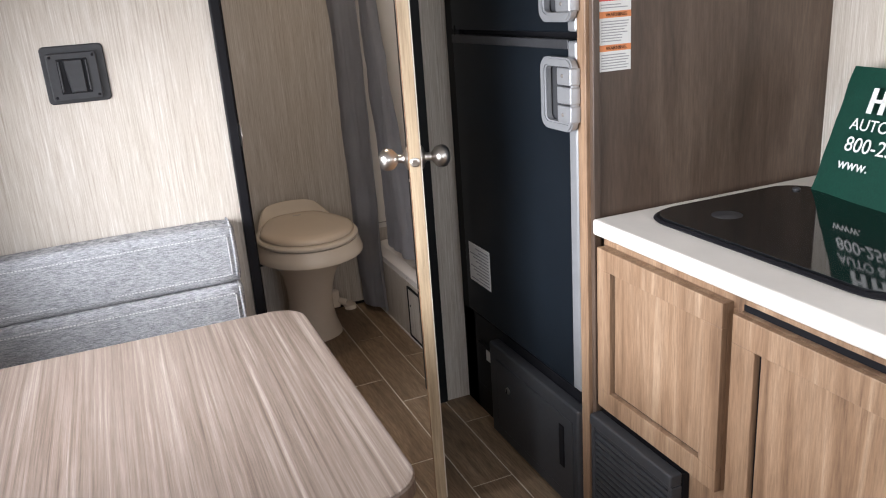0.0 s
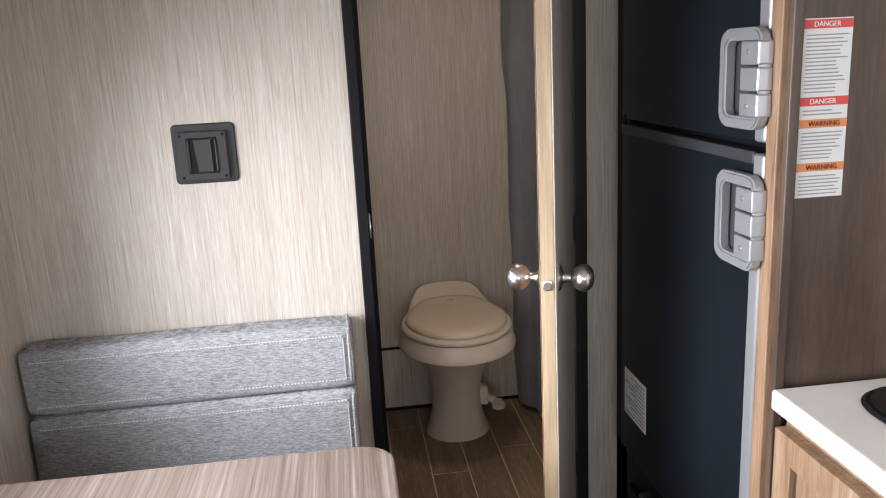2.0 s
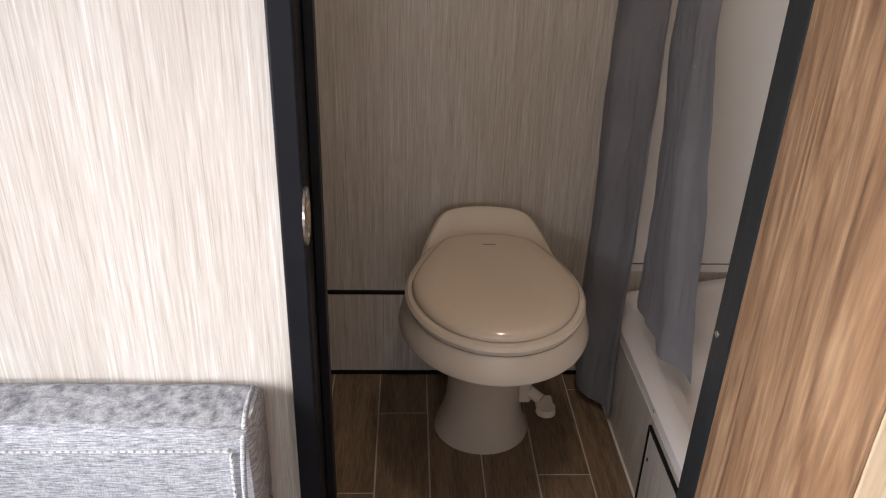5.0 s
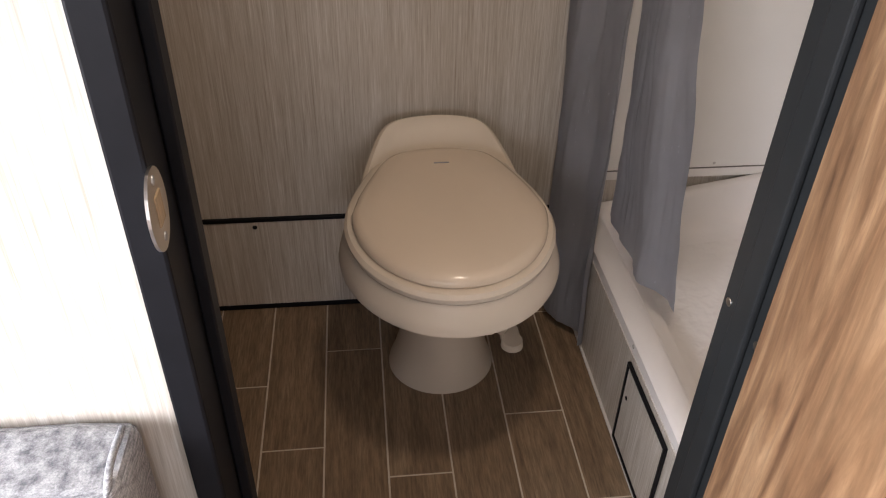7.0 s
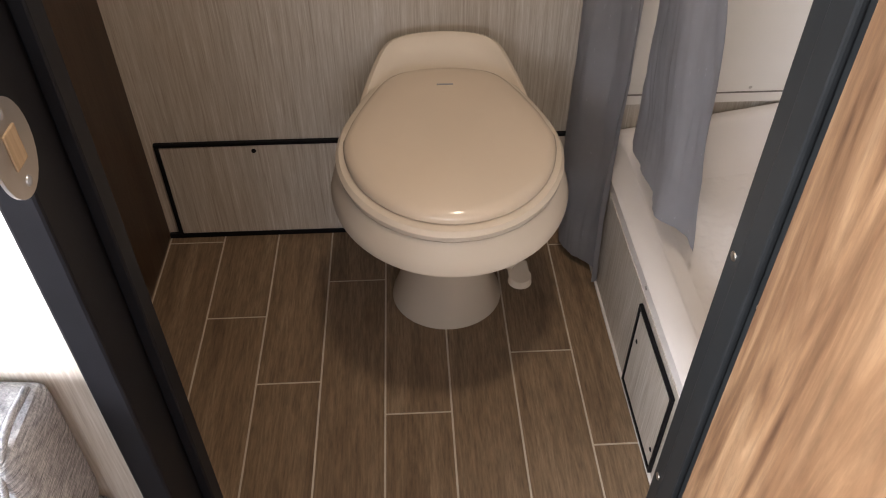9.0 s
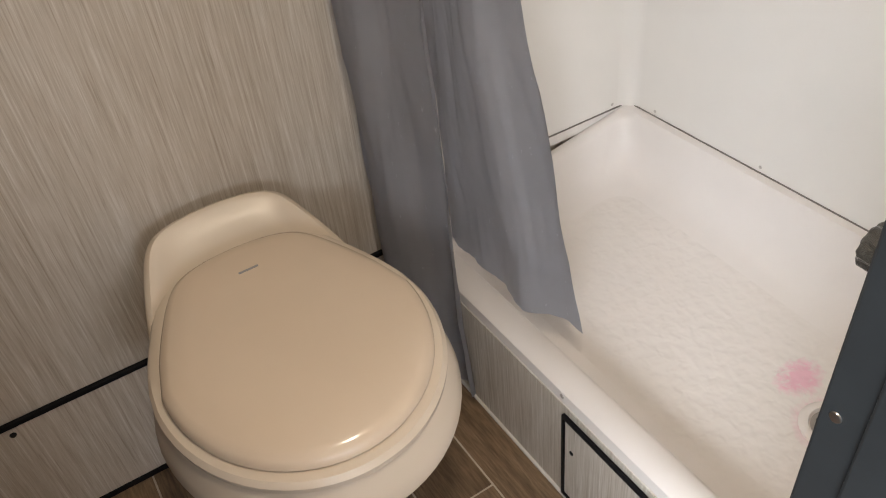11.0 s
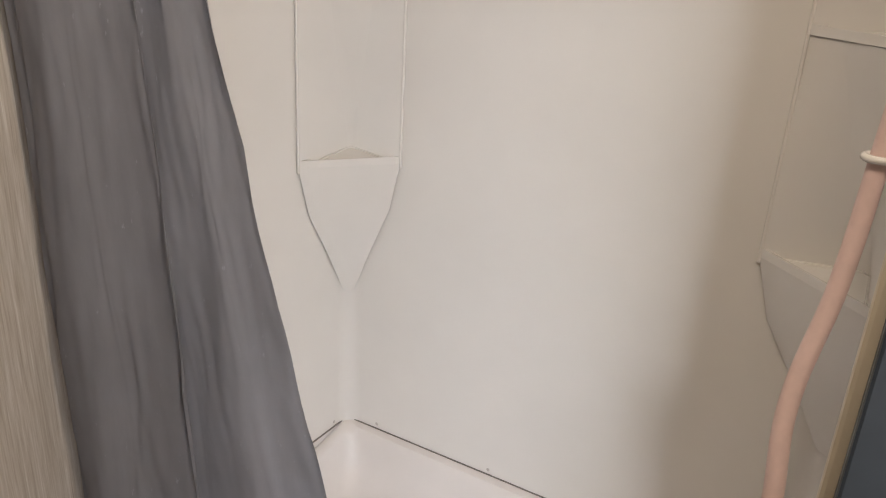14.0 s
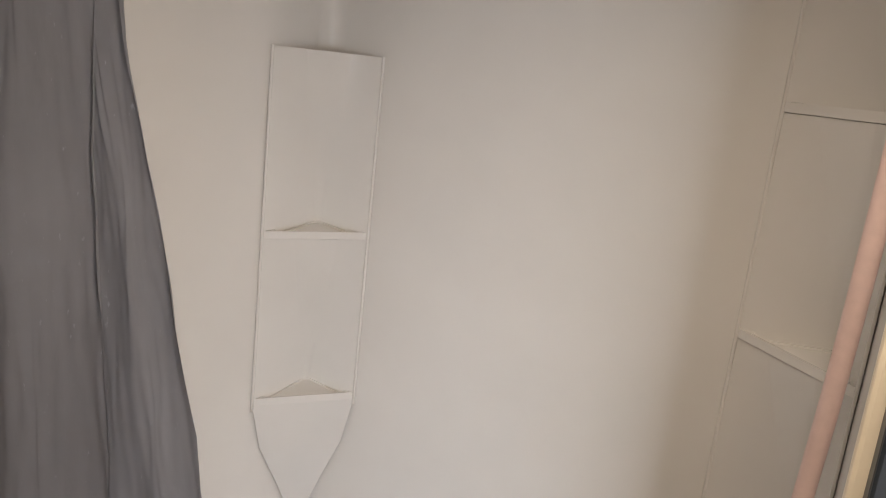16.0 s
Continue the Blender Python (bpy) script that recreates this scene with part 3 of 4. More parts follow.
add_box(cl, 0.739, 0.749, SHN + 0.004, -0.957, 1.245, 1.255, 0.002)
finish("clip", cl, ACRYLIC, hose)
tube("clip_ring", [(0.744 + 0.0145 * math.sin(radians(a)), -0.944 + 0.0145 * math.cos(radians(a)), 1.25) for a in range(-160, 161, 40)], 0.004, ACRYLIC, hose)
lathe("screw", [(0.004, 0), (0.0035, 0.0012), (0.001, 0.0016)], pose(0.744, SHN + 0.006, 1.235, -90, 0, 0), STEEL, hose, 10)

# curtain: an outer fall to the floor outside the curb and an inner fall inside it
cur = anchor("shower_curtain", 0.53, -0.15, 0.0, "grey cloth shower curtain pulled open with creases", "curtain")


def fall(name, top, bottom, folds, zlo, amp, phase, bend, nz=46, ny=90, lift=0.0):
    """Cloth between two plan lines, (x, y) start and end at the top and at the bottom, with running folds."""
    bm = bmesh.new()
    grid = []
    for j in range(nz + 1):
        f = j / nz
        row = []
        for i in range(ny + 1):
            u = i / ny
            k = f ** bend
            ax, ay, bx, by = [a + (b - a) * k for a, b in zip(top, bottom)]
            x, y = ax + (bx - ax) * u, ay + (by - ay) * u
            s = u * folds * math.tau + phase + 0.6 * math.sin(2.3 * f + phase) + 0.8 * math.sin(u * 5 + phase)
            e = amp * (0.55 + 0.65 * f)
            x += e * math.sin(s) + 0.012 * noise.noise((u * 5 + f * 3, f * 8, phase)) + 0.004 * noise.noise((u * 18, f * 22, phase))
            y += 0.35 * e * math.sin(2 * s + 0.7) + 0.008 * noise.noise((u * 4, f * 5, 9 + phase))
            z = TOP - 0.06 - (TOP - 0.06 - zlo - lift * (u - 0.5)) * f
            row.append(bm.verts.new((x, y, z)))
        grid.append(row)
    for a, b in zip(grid, grid[1:]):
        for i in range(ny):
            bm.faces.new((a[i], a[i + 1], b[i + 1], b[i]))
    bmesh.ops.solidify(bm, geom=bm.faces[:], thickness=0.0015)
    return finish(name, bm, CURTAIN, cur, True)


fall("outer_fall", (0.395, -0.018, 0.545, -0.065), (0.432, -0.022, 0.488, -0.255), 1.5, 0.03, 0.017, 0.4, 0.72)
fall("inner_fall", (0.555, -0.014, 0.585, -0.022), (0.572, -0.06, 0.600, -0.435), 1.0, 0.292, 0.013, 1.9, 1.0)
rod("curtain_rail", (0.53, BACK + 0.005, TOP - 0.035), (0.53, -0.002, TOP - 0.035), 0.010, SILVER, cur)

# ---- toilet ----
TX = 0.142
wc = anchor("toilet", TX, -0.26, 0.0, "bone-coloured pedestal toilet with its lid closed", "toilet")


def outline(y0, y1, half, rear, z, ymid=-0.36, n=72, slope=0.0, square=False):
    """A toilet plan: y0 the rear, y1 the front tip, half the widest half-width, rear the half-width at the back; closed and symmetric."""
    pts = []
    for i in range(n):
        a = i * math.tau / n
        c, s = math.cos(a), math.sin(a)
        if s <= 0:
            x, y = half * c, ymid + (ymid - y1) * s
        else:
            y = ymid + (y0 - ymid) * (abs(s) ** (0.55 if square else 0.85))
            k = (y - ymid) / (y0 - ymid)
            body = half + (rear - half) * (k ** 1.35 if square else k * k * (3 - 2 * k))
            x = body * (1 if c > 0 else -1) * min(1.0, (max(0.0, 1 - k ** (16 if square else 7))) ** 0.5)
        pts.append((TX + x, y, z + slope * (y - y0)))
    return pts


def circle(cx, cy, rx, ry, z, n=72):
    return [(cx + rx * math.cos(i * math.tau / n), cy + ry * math.sin(i * math.tau / n), z) for i in range(n)]


base = [circle(TX + 0.003, -0.235, 0.128, 0.122, 0.0), circle(TX + 0.003, -0.237, 0.126, 0.121, 0.012), circle(TX + 0.002, -0.245, 0.113, 0.112, 0.05),
        circle(TX + 0.001, -0.255, 0.099, 0.105, 0.11), circle(TX, -0.265, 0.094, 0.106, 0.17), circle(TX, -0.28, 0.098, 0.116, 0.24),
        circle(TX, -0.30, 0.112, 0.138, 0.31), circle(TX, -0.315, 0.140, 0.180, 0.37), circle(TX, -0.32, 0.172, 0.235, 0.424)]
loft("pedestal", base, BONE, wc)
skirt = [outline(-0.06, -0.606, 0.210, 0.138, 0.424), outline(-0.05, -0.622, 0.222, 0.146, 0.426), outline(-0.05, -0.623, 0.2225, 0.146, 0.431),
         outline(-0.045, -0.616, 0.217, 0.142, 0.45), outline(-0.04, -0.606, 0.209, 0.136, 0.478), outline(-0.04, -0.603, 0.206, 0.134, 0.486)]
loft("bowl", skirt, BONE, wc)
seat = [outline(-0.045, -0.595, 0.198, 0.128, 0.487), outline(-0.045, -0.607, 0.207, 0.134, 0.491), outline(-0.045, -0.608, 0.208, 0.134, 0.500),
        outline(-0.05, -0.602, 0.202, 0.128, 0.508), outline(-0.06, -0.585, 0.186, 0.116, 0.511)]
loft("seat", seat, BONE, wc)
lid = [outline(-0.118, -0.582, 0.184, 0.098, 0.511, square=True), outline(-0.118, -0.590, 0.192, 0.102, 0.514, square=True), outline(-0.118, -0.590, 0.192, 0.102, 0.521, square=True),
       outline(-0.120, -0.584, 0.187, 0.098, 0.529, square=True), outline(-0.128, -0.570, 0.175, 0.088, 0.5345, square=True), outline(-0.150, -0.53, 0.14, 0.065, 0.538, square=True), outline(-0.19, -0.45, 0.08, 0.035, 0.539, square=True)]
tagged(loft("lid", lid, BONE_LID, wc), "glossy bone plastic lid")
# raised rear shelf that slopes into the lid
rear = [outline(-0.032, -0.36, 0.178, 0.112, 0.485, -0.22, square=True), outline(-0.030, -0.36, 0.178, 0.114, 0.555, -0.22, slope=0.42, square=True), outline(-0.034, -0.355, 0.173, 0.108, 0.567, -0.22, slope=0.46, square=True),
        outline(-0.043, -0.345, 0.166, 0.101, 0.571, -0.22, slope=0.50, square=True), outline(-0.052, -0.335, 0.158, 0.095, 0.566, -0.22, slope=0.55, square=True), outline(-0.066, -0.325, 0.150, 0.090, 0.549, -0.22, slope=0.55, square=True),
        outline(-0.092, -0.315, 0.140, 0.086, 0.532, -0.22, slope=0.50, square=True), outline(-0.115, -0.30, 0.125, 0.078, 0.516, -0.22, slope=0.45, square=True)]
loft("rear_shelf", rear, BONE, wc)
box("name_mark", TX - 0.016, TX + 0.016, -0.2025, -0.199, 0.537, 0.5403, GREYPRINT, wc)
bm = bmesh.new()
add_box(bm, 0.230, 0.268, -0.29, -0.25, 0.115, 0.195, 0.008)
add_rod(bm, (0.255, -0.27, 0.15), (0.292, -0.30, 0.135), 0.015, n=14)
finish("pedal_arm", bm, BONE, wc)
bm = bmesh.new()
add_rod(bm, (0.300, -0.33, 0.120), (0.300, -0.33, 0.138), 0.026, 0.024, 24)
add_box(bm, 0.276, 0.322, -0.327, -0.280, 0.121, 0.137, 0.005)
finish("pedal", bm, BONE, wc)

# ---- bathroom door, standing open ----
HINGE, FREE = Vector((0.357, PART - 0.026, 0)), Vector((0.166, -1.645, 0))
dv = (FREE - HINGE).normalized()
DL, DT = (FREE - HINGE).length, 0.032
door = new("bathroom_door")
door.matrix_world = Matrix.Translation((HINGE.x, HINGE.y, 0.02)) @ Matrix.Rotation(math.atan2(dv.y, dv.x), 4, "Z")
tagged(door, "open wood-grain bathroom door with ball knobs", "door")
bpy.context.view_layer.update()
DM = door.matrix_world


def door_box(name, x0, x1, y0, y1, z0, z1, mat, bevel=0.0):
    bm = bmesh.new()
    add_box(bm, x0, x1, y0, y1, z0, z1, bevel)
    ob = finish(name, bm, mat)
    ob.parent = door
    return ob


door_box("core", 0.004, DL, -DT / 2 + 0.002, DT / 2 - 0.002, 0.0, 1.885, OAK, 0.001)
door_box("inner_face", 0.002, DL - 0.001, -DT / 2 - 0.001, -DT / 2 + 0.002, 0.0, 1.885, DOORWOOD, 0.0006)
door_box("outer_face", 0.002, DL - 0.001, DT / 2 - 0.002, DT / 2 + 0.001, 0.0, 1.885, PAPER, 0.0006)
for z in (0.25, 0.95, 1.65):
    bm = bmesh.new()
    add_rod(bm, (-0.002, DT / 2 + 0.003, z), (-0.002, DT / 2 + 0.003, z + 0.07), 0.005, n=12)
    ob = finish("hinge", bm, GREY_JAMB, None, True)
    ob.parent = door
KZ = 0.985
prof = [(0.029, 0.0), (0.029, 0.003), (0.024, 0.007), (0.014, 0.010), (0.0105, 0.016), (0.0105, 0.026), (0.016, 0.030), (0.024, 0.037), (0.0285, 0.046), (0.029, 0.055), (0.026, 0.064), (0.018, 0.071), (0.008, 0.074), (0.001, 0.0745)]
for s in (-1, 1):
    ob = lathe("knob", prof, pose(DL - 0.06, s * (DT / 2 + 0.001), KZ, -90 * s, 0, 0), STEEL)
    ob.parent = door
ob = lathe("latch_plate", [(0.012, 0), (0.012, 0.002), (0.010, 0.003), (0.001, 0.003)], pose(DL, 0, KZ, 0, 90, 0), STEEL)
ob.parent = door
bm = bmesh.new()
part = bmesh.ops.create_cube(bm, size=1.0)["verts"]
for v in part:
    v.co = Vector((DL + (0.002 if v.co.x < 0 else (0.012 if v.co.y < 0 else 0.004)), v.co.y * 0.012, KZ + v.co.z * 0.014))
ob = finish("latch_bolt", bm, STEEL)
ob.parent = door

# ---- refrigerator and its surround ----
FX = 0.488
F0, F1 = -1.888, -1.19
fr = anchor("refrigerator", FX + 0.3, -1.5, 0.36, "black two-door refrigerator with silver edge and loop handles", "refrigerator")
box("body", FX + 0.035, SHX, F0 + 0.004, F1 - 0.004, 0.365, 1.93, BLACK, fr, 0.004)
GAP = 1.287
for z0, z1, hz in ((0.385, GAP - 0.008, 1.157), (GAP + 0.008, 1.92, 1.405)):
    d = box("door", FX, FX + 0.034, F0 + 0.03, F1, z0, z1, FRIDGE, fr, 0.004)
    box("silver_edge", FX - 0.004, FX + 0.034, F0, F0 + 0.036, z0 + 0.002, z1 - 0.002, SILVER, d, 0.006, 3)
    box("rail", FX - 0.003, FX + 0.03, F0 + 0.036, F1, z1 - 0.022, z1 + 0.001, PLASTIC, d, 0.003)
    bm = bmesh.new()
    hy0, hy1 = F0 - 0.016, F0 + 0.125
    outer = rounded(hy0, hy1, hz - 0.085, hz + 0.085, 0.028, 0, 5)
    inner = rounded(hy0 + 0.006, hy1 - 0.022, hz - 0.064, hz + 0.064, 0.014, 0, 5)
    vo = [[bm.verts.new((x, p[0], p[1])) for p in outer] for x in (FX - 0.006, FX - 0.024, FX - 0.028)]
    vi = [[bm.verts.new((x, p[0], p[1])) for p in inner] for x in (FX - 0.028, FX - 0.024, FX - 0.006)]
    seq = vo + vi
    for a, b in zip(seq, seq[1:] + seq[:1]):
        for i in range(len(a)):
            bm.faces.new((a[i], a[(i + 1) % len(a)], b[(i + 1) % len(a)], b[i]))
    bmesh.ops.recalc_face_normals(bm, faces=bm.faces[:])
    bmesh.ops.bevel(bm, geom=[e for e in bm.edges if e.calc_face_angle(0) > 0.6], offset=0.004, segments=2, affect="EDGES")
    tagged(finish("handle", bm, SILVER, d, True), "silver loop handle")
    box("recess", FX - 0.0055, FX + 0.002, hy0 + 0.020, hy1 - 0.014, hz - 0.07, hz + 0.07, PLASTIC, d, 0.002)
    for k in (-1, 0, 1):
        box("grip_plate", FX - 0.031, FX - 0.004, hy0 - 0.002, hy0 + 0.058, hz + k * 0.043 - 0.0195, hz + k * 0.043 + 0.0195, SILVER, d, 0.003)
    for k in (-1, 1):
        lathe("screw", [(0.005, 0), (0.004, 0.0015), (0.001, 0.002)], pose(FX - 0.031, hy0 + 0.034, hz + k * 0.045, 0, -90, 0), DRAINMETAL, d, 10)
rod("hinge_pin", (FX + 0.01, F1 - 0.02, GAP - 0.02), (FX + 0.01, F1 - 0.02, GAP + 0.02), 0.012, BLACK, fr)
box("rating_label", FX - 0.0012, FX, -1.372, -1.222, 0.498, 0.628, PAPERLABEL, fr)
bm = bmesh.new()
for i in range(11):
    add_box(bm, FX - 0.0018, FX - 0.0012, -1.364, -1.232 - 0.02 * ((i * 7) % 4), 0.507 + i * 0.0106, 0.511 + i * 0.0106)
finish("label_print", bm, GREYPRINT, fr)

fc = anchor("fridge_surround", FX + 0.3, -1.87, 0.0, "brown wood surround and end panel beside refrigerator", "cabinet")
box("end_panel", 0.502, RIGHT, PANEL, PANEL + 0.018, 0.0, TOP, DARKWOOD, fc, 0.001)
box("stile", FX - 0.004, 0.501, PANEL + 0.004, F0 - 0.004, 0.0, TOP, CABWOOD, fc, 0.002)
box("edge_strip", FX + 0.006, 0.512, PANEL - 0.012, PANEL + 0.004, 0.0, TOP, DARKWOOD, fc, 0.002)
box("wall_side_filler", FX + 0.02, FX + 0.06, F1, PART - 0.001, 0.0, TOP, BLACK, fc, 0.001)

fu = anchor("service_cover", FX, -1.5, 0.0, "black lower service panel with a pull slot under refrigerator", "service panel")
box("plinth", FX + 0.02, 0.9, F0 + 0.004, PART - 0.008, 0.0, 0.363, BLACK, fu, 0.002)
box("cover", FX - 0.018, FX + 0.02, F0 - 0.004, -1.37, 0.012, 0.335, PLASTIC, fu, 0.008, 3)
box("inset", FX - 0.021, FX - 0.016, F0 + 0.018, -1.42, 0.05, 0.292, PLASTIC, fu, 0.004)
box("slot", FX - 0.024, FX - 0.0205, F0 + 0.06, F0 + 0.085, 0.13, 0.26, BLACK, fu, 0.002)
box("socket_plate", FX + 0.01, FX + 0.021, -1.34, -1.22, 0.11, 0.27, BLACK, fu, 0.003)
box("small_label", FX + 0.008, FX + 0.0105, -1.325, -1.29, 0.225, 0.262, PAPERLABEL, fu)
lathe("cam_lock", [(0.011, 0), (0.011, 0.003), (0.008, 0.005), (0.001, 0.005)], pose(FX - 0.021, -1.50, 0.215, 0, -90, 0), STEEL, fu, 18)
box("lock_slot", FX - 0.0275, FX - 0.0255, -1.502, -1.498, 0.208, 0.222, BLACK, fu)

# warning labels on the end panel
wl = anchor("warning_label", 0.58, PANEL - 0.001, 1.20, "white warning label with orange bands on wood panel", "label")
LX0, LX1 = 0.518, 0.602
box("sheet", LX0, LX1, PANEL - 0.0012, PANEL - 0.0002, 1.207, 1.497, PAPERLABEL, wl)
BANDS = ((1.258, ORANGE, "WARNING"), (1.330, ORANGE, "WARNING"), (1.366, RED, "DANGER"), (1.488, RED, "DANGER"))
for z, m, txt in BANDS:
    box("band", LX0, LX1, PANEL - 0.0018, PANEL - 0.0012, z - 0.007, z + 0.007, m, wl)
    words("heading", txt, 0.0115, pose(LX0 + 0.016, PANEL - 0.0022, z - 0.004, 90, 0, 0), BLACK if m is ORANGE else WHITEPRINT, wl)
bm = bmesh.new()
rr = random.Random(4)
for i in range(50):
    z = 1.212 + 0.006 * i
    if min(abs(z - b[0]) for b in BANDS) > 0.0105 and z < 1.475:
        add_box(bm, LX0 + 0.005, LX1 - 0.004 - rr.random() * 0.025, PANEL - 0.0017, PANEL - 0.0012, z, z + 0.0022)
tagged(finish("small_print", bm, GREYPRINT, wl), kind="stuff")

# ---- kitchen counter ----
CX, CT = 0.487, 0.872
kc = anchor("kitchen_cabinet", 0.86, -2.5, 0.0, "brown wood base cabinet with panelled doors", "cabinet")
C0 = -3.08
box("carcass", CX + 0.05, RIGHT, C0, PANEL - 0.014, 0.0, CT - 0.042, CABWOOD, kc, 0.002)
box("face_frame", CX + 0.032, CX + 0.05, C0, PANEL - 0.014, 0.02, CT - 0.042, CABWOOD, kc, 0.001)


def panel_door(y0, y1, z0, z1, rail):
    d = box("door", CX + 0.020, CX + 0.0315, y0, y1, z0, z1, CABWOOD, kc, 0.001)
    for a, b, c, e in ((y0, y1, z0, z0 + rail), (y0, y1, z1 - rail, z1), (y0, y0 + rail, z0 + rail, z1 - rail), (y1 - rail, y1, z0 + rail, z1 - rail)):
        box("rail", CX + 0.004, CX + 0.020, a, b, c, e, CABWOOD, d, 0.0015)
    box("inset", CX + 0.012, CX + 0.020, y0 + rail, y1 - rail - 0.009, z0 + rail + 0.007, z1 - rail, CABWOOD, d, 0.001)
    # black strips stand in for the shade on the frame's inner faces
    box("reveal_shade", CX + 0.0185, CX + 0.0198, y1 - rail - 0.009, y1 - rail, z0 + rail, z1 - rail, BLACK, d)
    box("reveal_shade", CX + 0.0185, CX + 0.0198, y0 + rail, y1 - rail - 0.009, z0 + rail, z0 + rail + 0.007, BLACK, d)
    return d


panel_door(-2.375, -1.955, 0.385, 0.805, 0.052)
panel_door(-2.98, -2.402, 0.05, 0.795, 0.058)
box("door_shadow_gap", CX + 0.0312, CX + 0.033, -2.98, -2.402, 0.795, 0.808, BLACK, kc)
ct = anchor("countertop", 0.86, -2.5, CT - 0.04, "cream marbled laminate countertop with rounded edge", "countertop")
box("slab", CX, RIGHT - 0.001, C0 - 0.01, PANEL - 0.013, CT - 0.038, CT, LAMINATE, ct, 0.006, 3)

# furnace grille in the cabinet's face
gr = anchor("furnace_grille", CX, -2.07, 0.03, "black louvred furnace grille in the cabinet face", "grille")
G0, G1 = -2.27, -1.955
box("back", CX + 0.012, CX + 0.031, G0, G1, 0.03, 0.365, BLACK, gr, 0.002)
box("top_bar", CX - 0.022, CX + 0.012, G0, G1, 0.335, 0.368, PLASTIC, gr, 0.006, 3)
for y0, y1 in ((G0, G0 + 0.014), (G1 - 0.014, G1)):
    box("side_bar", CX - 0.018, CX + 0.012, y0, y1, 0.03, 0.336, PLASTIC, gr, 0.004)
for i in range(17):
    z = 0.045 + i * 0.0172
    bm = bmesh.new()
    add_box(bm, CX - 0.014, CX + 0.012, G0 + 0.013, G1 - 0.013, z, z + 0.0115, 0.003)
    finish("slat", bm, PLASTIC, gr)

# cooktop with its glass lid
co = anchor("cooktop_lid", 0.82, -2.28, CT, "black glass cooktop cover on the countertop", "cooktop")
rings = [rounded(0.585, 1.06, -2.66, -1.993, 0.085, CT + 0.0005, 8), rounded(0.582, 1.063, -2.663, -1.99, 0.087, CT + 0.004, 8), rounded(0.588, 1.057, -2.657, -1.996, 0.083, CT + 0.009, 8)]
loft("rim", rings, BLACK, co, False)
loft("glass", [rounded(0.594, 1.051, -2.651, -2.002, 0.08, CT + 0.0092, 8), rounded(0.594, 1.051, -2.651, -2.002, 0.08, CT + 0.0125, 8)], GLASS_LID, co, False)
bm = bmesh.new()
for i in range(4):
    add_rod(bm, (0.72, -2.13, CT + 0.0125 + i * 0.0004), (0.72, -2.13, CT + 0.0129 + i * 0.0004), 0.034 - i * 0.007, n=24)
finish("lid_mark", bm, PLASTIC, co)
for y in (-2.06, -2.38):
    lathe("hinge_stud", [(0.009, 0), (0.009, 0.004), (0.006, 0.006), (0.001, 0.006)], pose(1.0, y, CT + 0.0125), PLASTIC, co, 16)

# tote bag leaning against the wall
tb = anchor("tote_bag", 1.08, -2.3, CT, "green cloth tote bag with white print leaning on wall", "bag")
bm = bmesh.new()
BA, BB = Vector((1.03, -2.075, CT + 0.012)), Vector((0.955, -2.50, CT + 0.012))
grid = []
for j in range(15):
    row = []
    for i in range(19):
        u, h = i / 18, j / 14
        p = BA.lerp(BB, u)
        p.x += 0.115 * h + 0.008 * noise.noise((u * 4, h * 4, 3))
        p.z += 0.285 * h
        row.append(bm.verts.new(p))
    grid.append(row)
for a, b in zip(grid, grid[1:]):
    for i in range(18):
        bm.faces.new((a[i], b[i], b[i + 1], a[i + 1]))
bmesh.ops.solidify(bm, geom=bm.faces[:], thickness=0.028)
finish("body", bm, GREEN, tb, True)
TM = Matrix.Translation((1.02, -2.135, CT + 0.012)) @ Matrix.Rotation(radians(-94), 4, "Z") @ Matrix.Rotation(radians(90 - 20.4), 4, "X") @ Matrix.Translation((0, 0, 0.012))
for body, size, x, y in (("AUTO & RV", 0.038, 0.005, 0.158), ("800-256", 0.048, 0.010, 0.108), ("www.", 0.036, 0.010, 0.066)):
    words("print", body, size, TM @ Matrix.Translation((x, y, 0.004)), WHITEPRINT, tb)
bm = bmesh.new()
for i in range(7):
    add_box(bm, 0.035 + i * 0.062, 0.048 + i * 0.062, 0.198, 0.256, 0.003, 0.005)
    add_box(bm, 0.066 + i * 0.062, 0.079 + i * 0.062, 0.198, 0.256, 0.003, 0.005)
    add_box(bm, 0.035 + i * 0.062, 0.079 + i * 0.062, 0.223, 0.231, 0.003, 0.005)
bmesh.ops.transform(bm, matrix=TM, verts=bm.verts[:])
finish("emblem", bm, WHITEPRINT, tb)

# ---- dinette ----
tt = anchor("dinette_table", -0.6, -2.07, 0.0, "grey-brown wood-grain dinette table with rounded corners", "table")
TZ = 0.705
oval = lambda g, z: rounded(-1.07 + g, -0.172 - g, -2.50 + g, -1.668 - g, 0.07, z, 8)
loft("edge", [oval(0.004, TZ - 0.034), oval(0, TZ - 0.030), oval(0, TZ - 0.006), oval(0.003, TZ - 0.001)], DARKWOOD, tt, False)
loft("top", [oval(0.002, TZ - 0.004), oval(0.0022, TZ - 0.001), oval(0.006, TZ)], TABLEWOOD, tt, False)
rod("leg", (-0.5, -2.1, 0.0), (-0.5, -2.1, TZ - 0.034), 0.03, SILVER, tt)
lathe("foot", [(0.09, 0), (0.085, 0.012), (0.035, 0.022), (0.031, 0.04)], pose(-0.5, -2.1, 0), SILVER, tt)


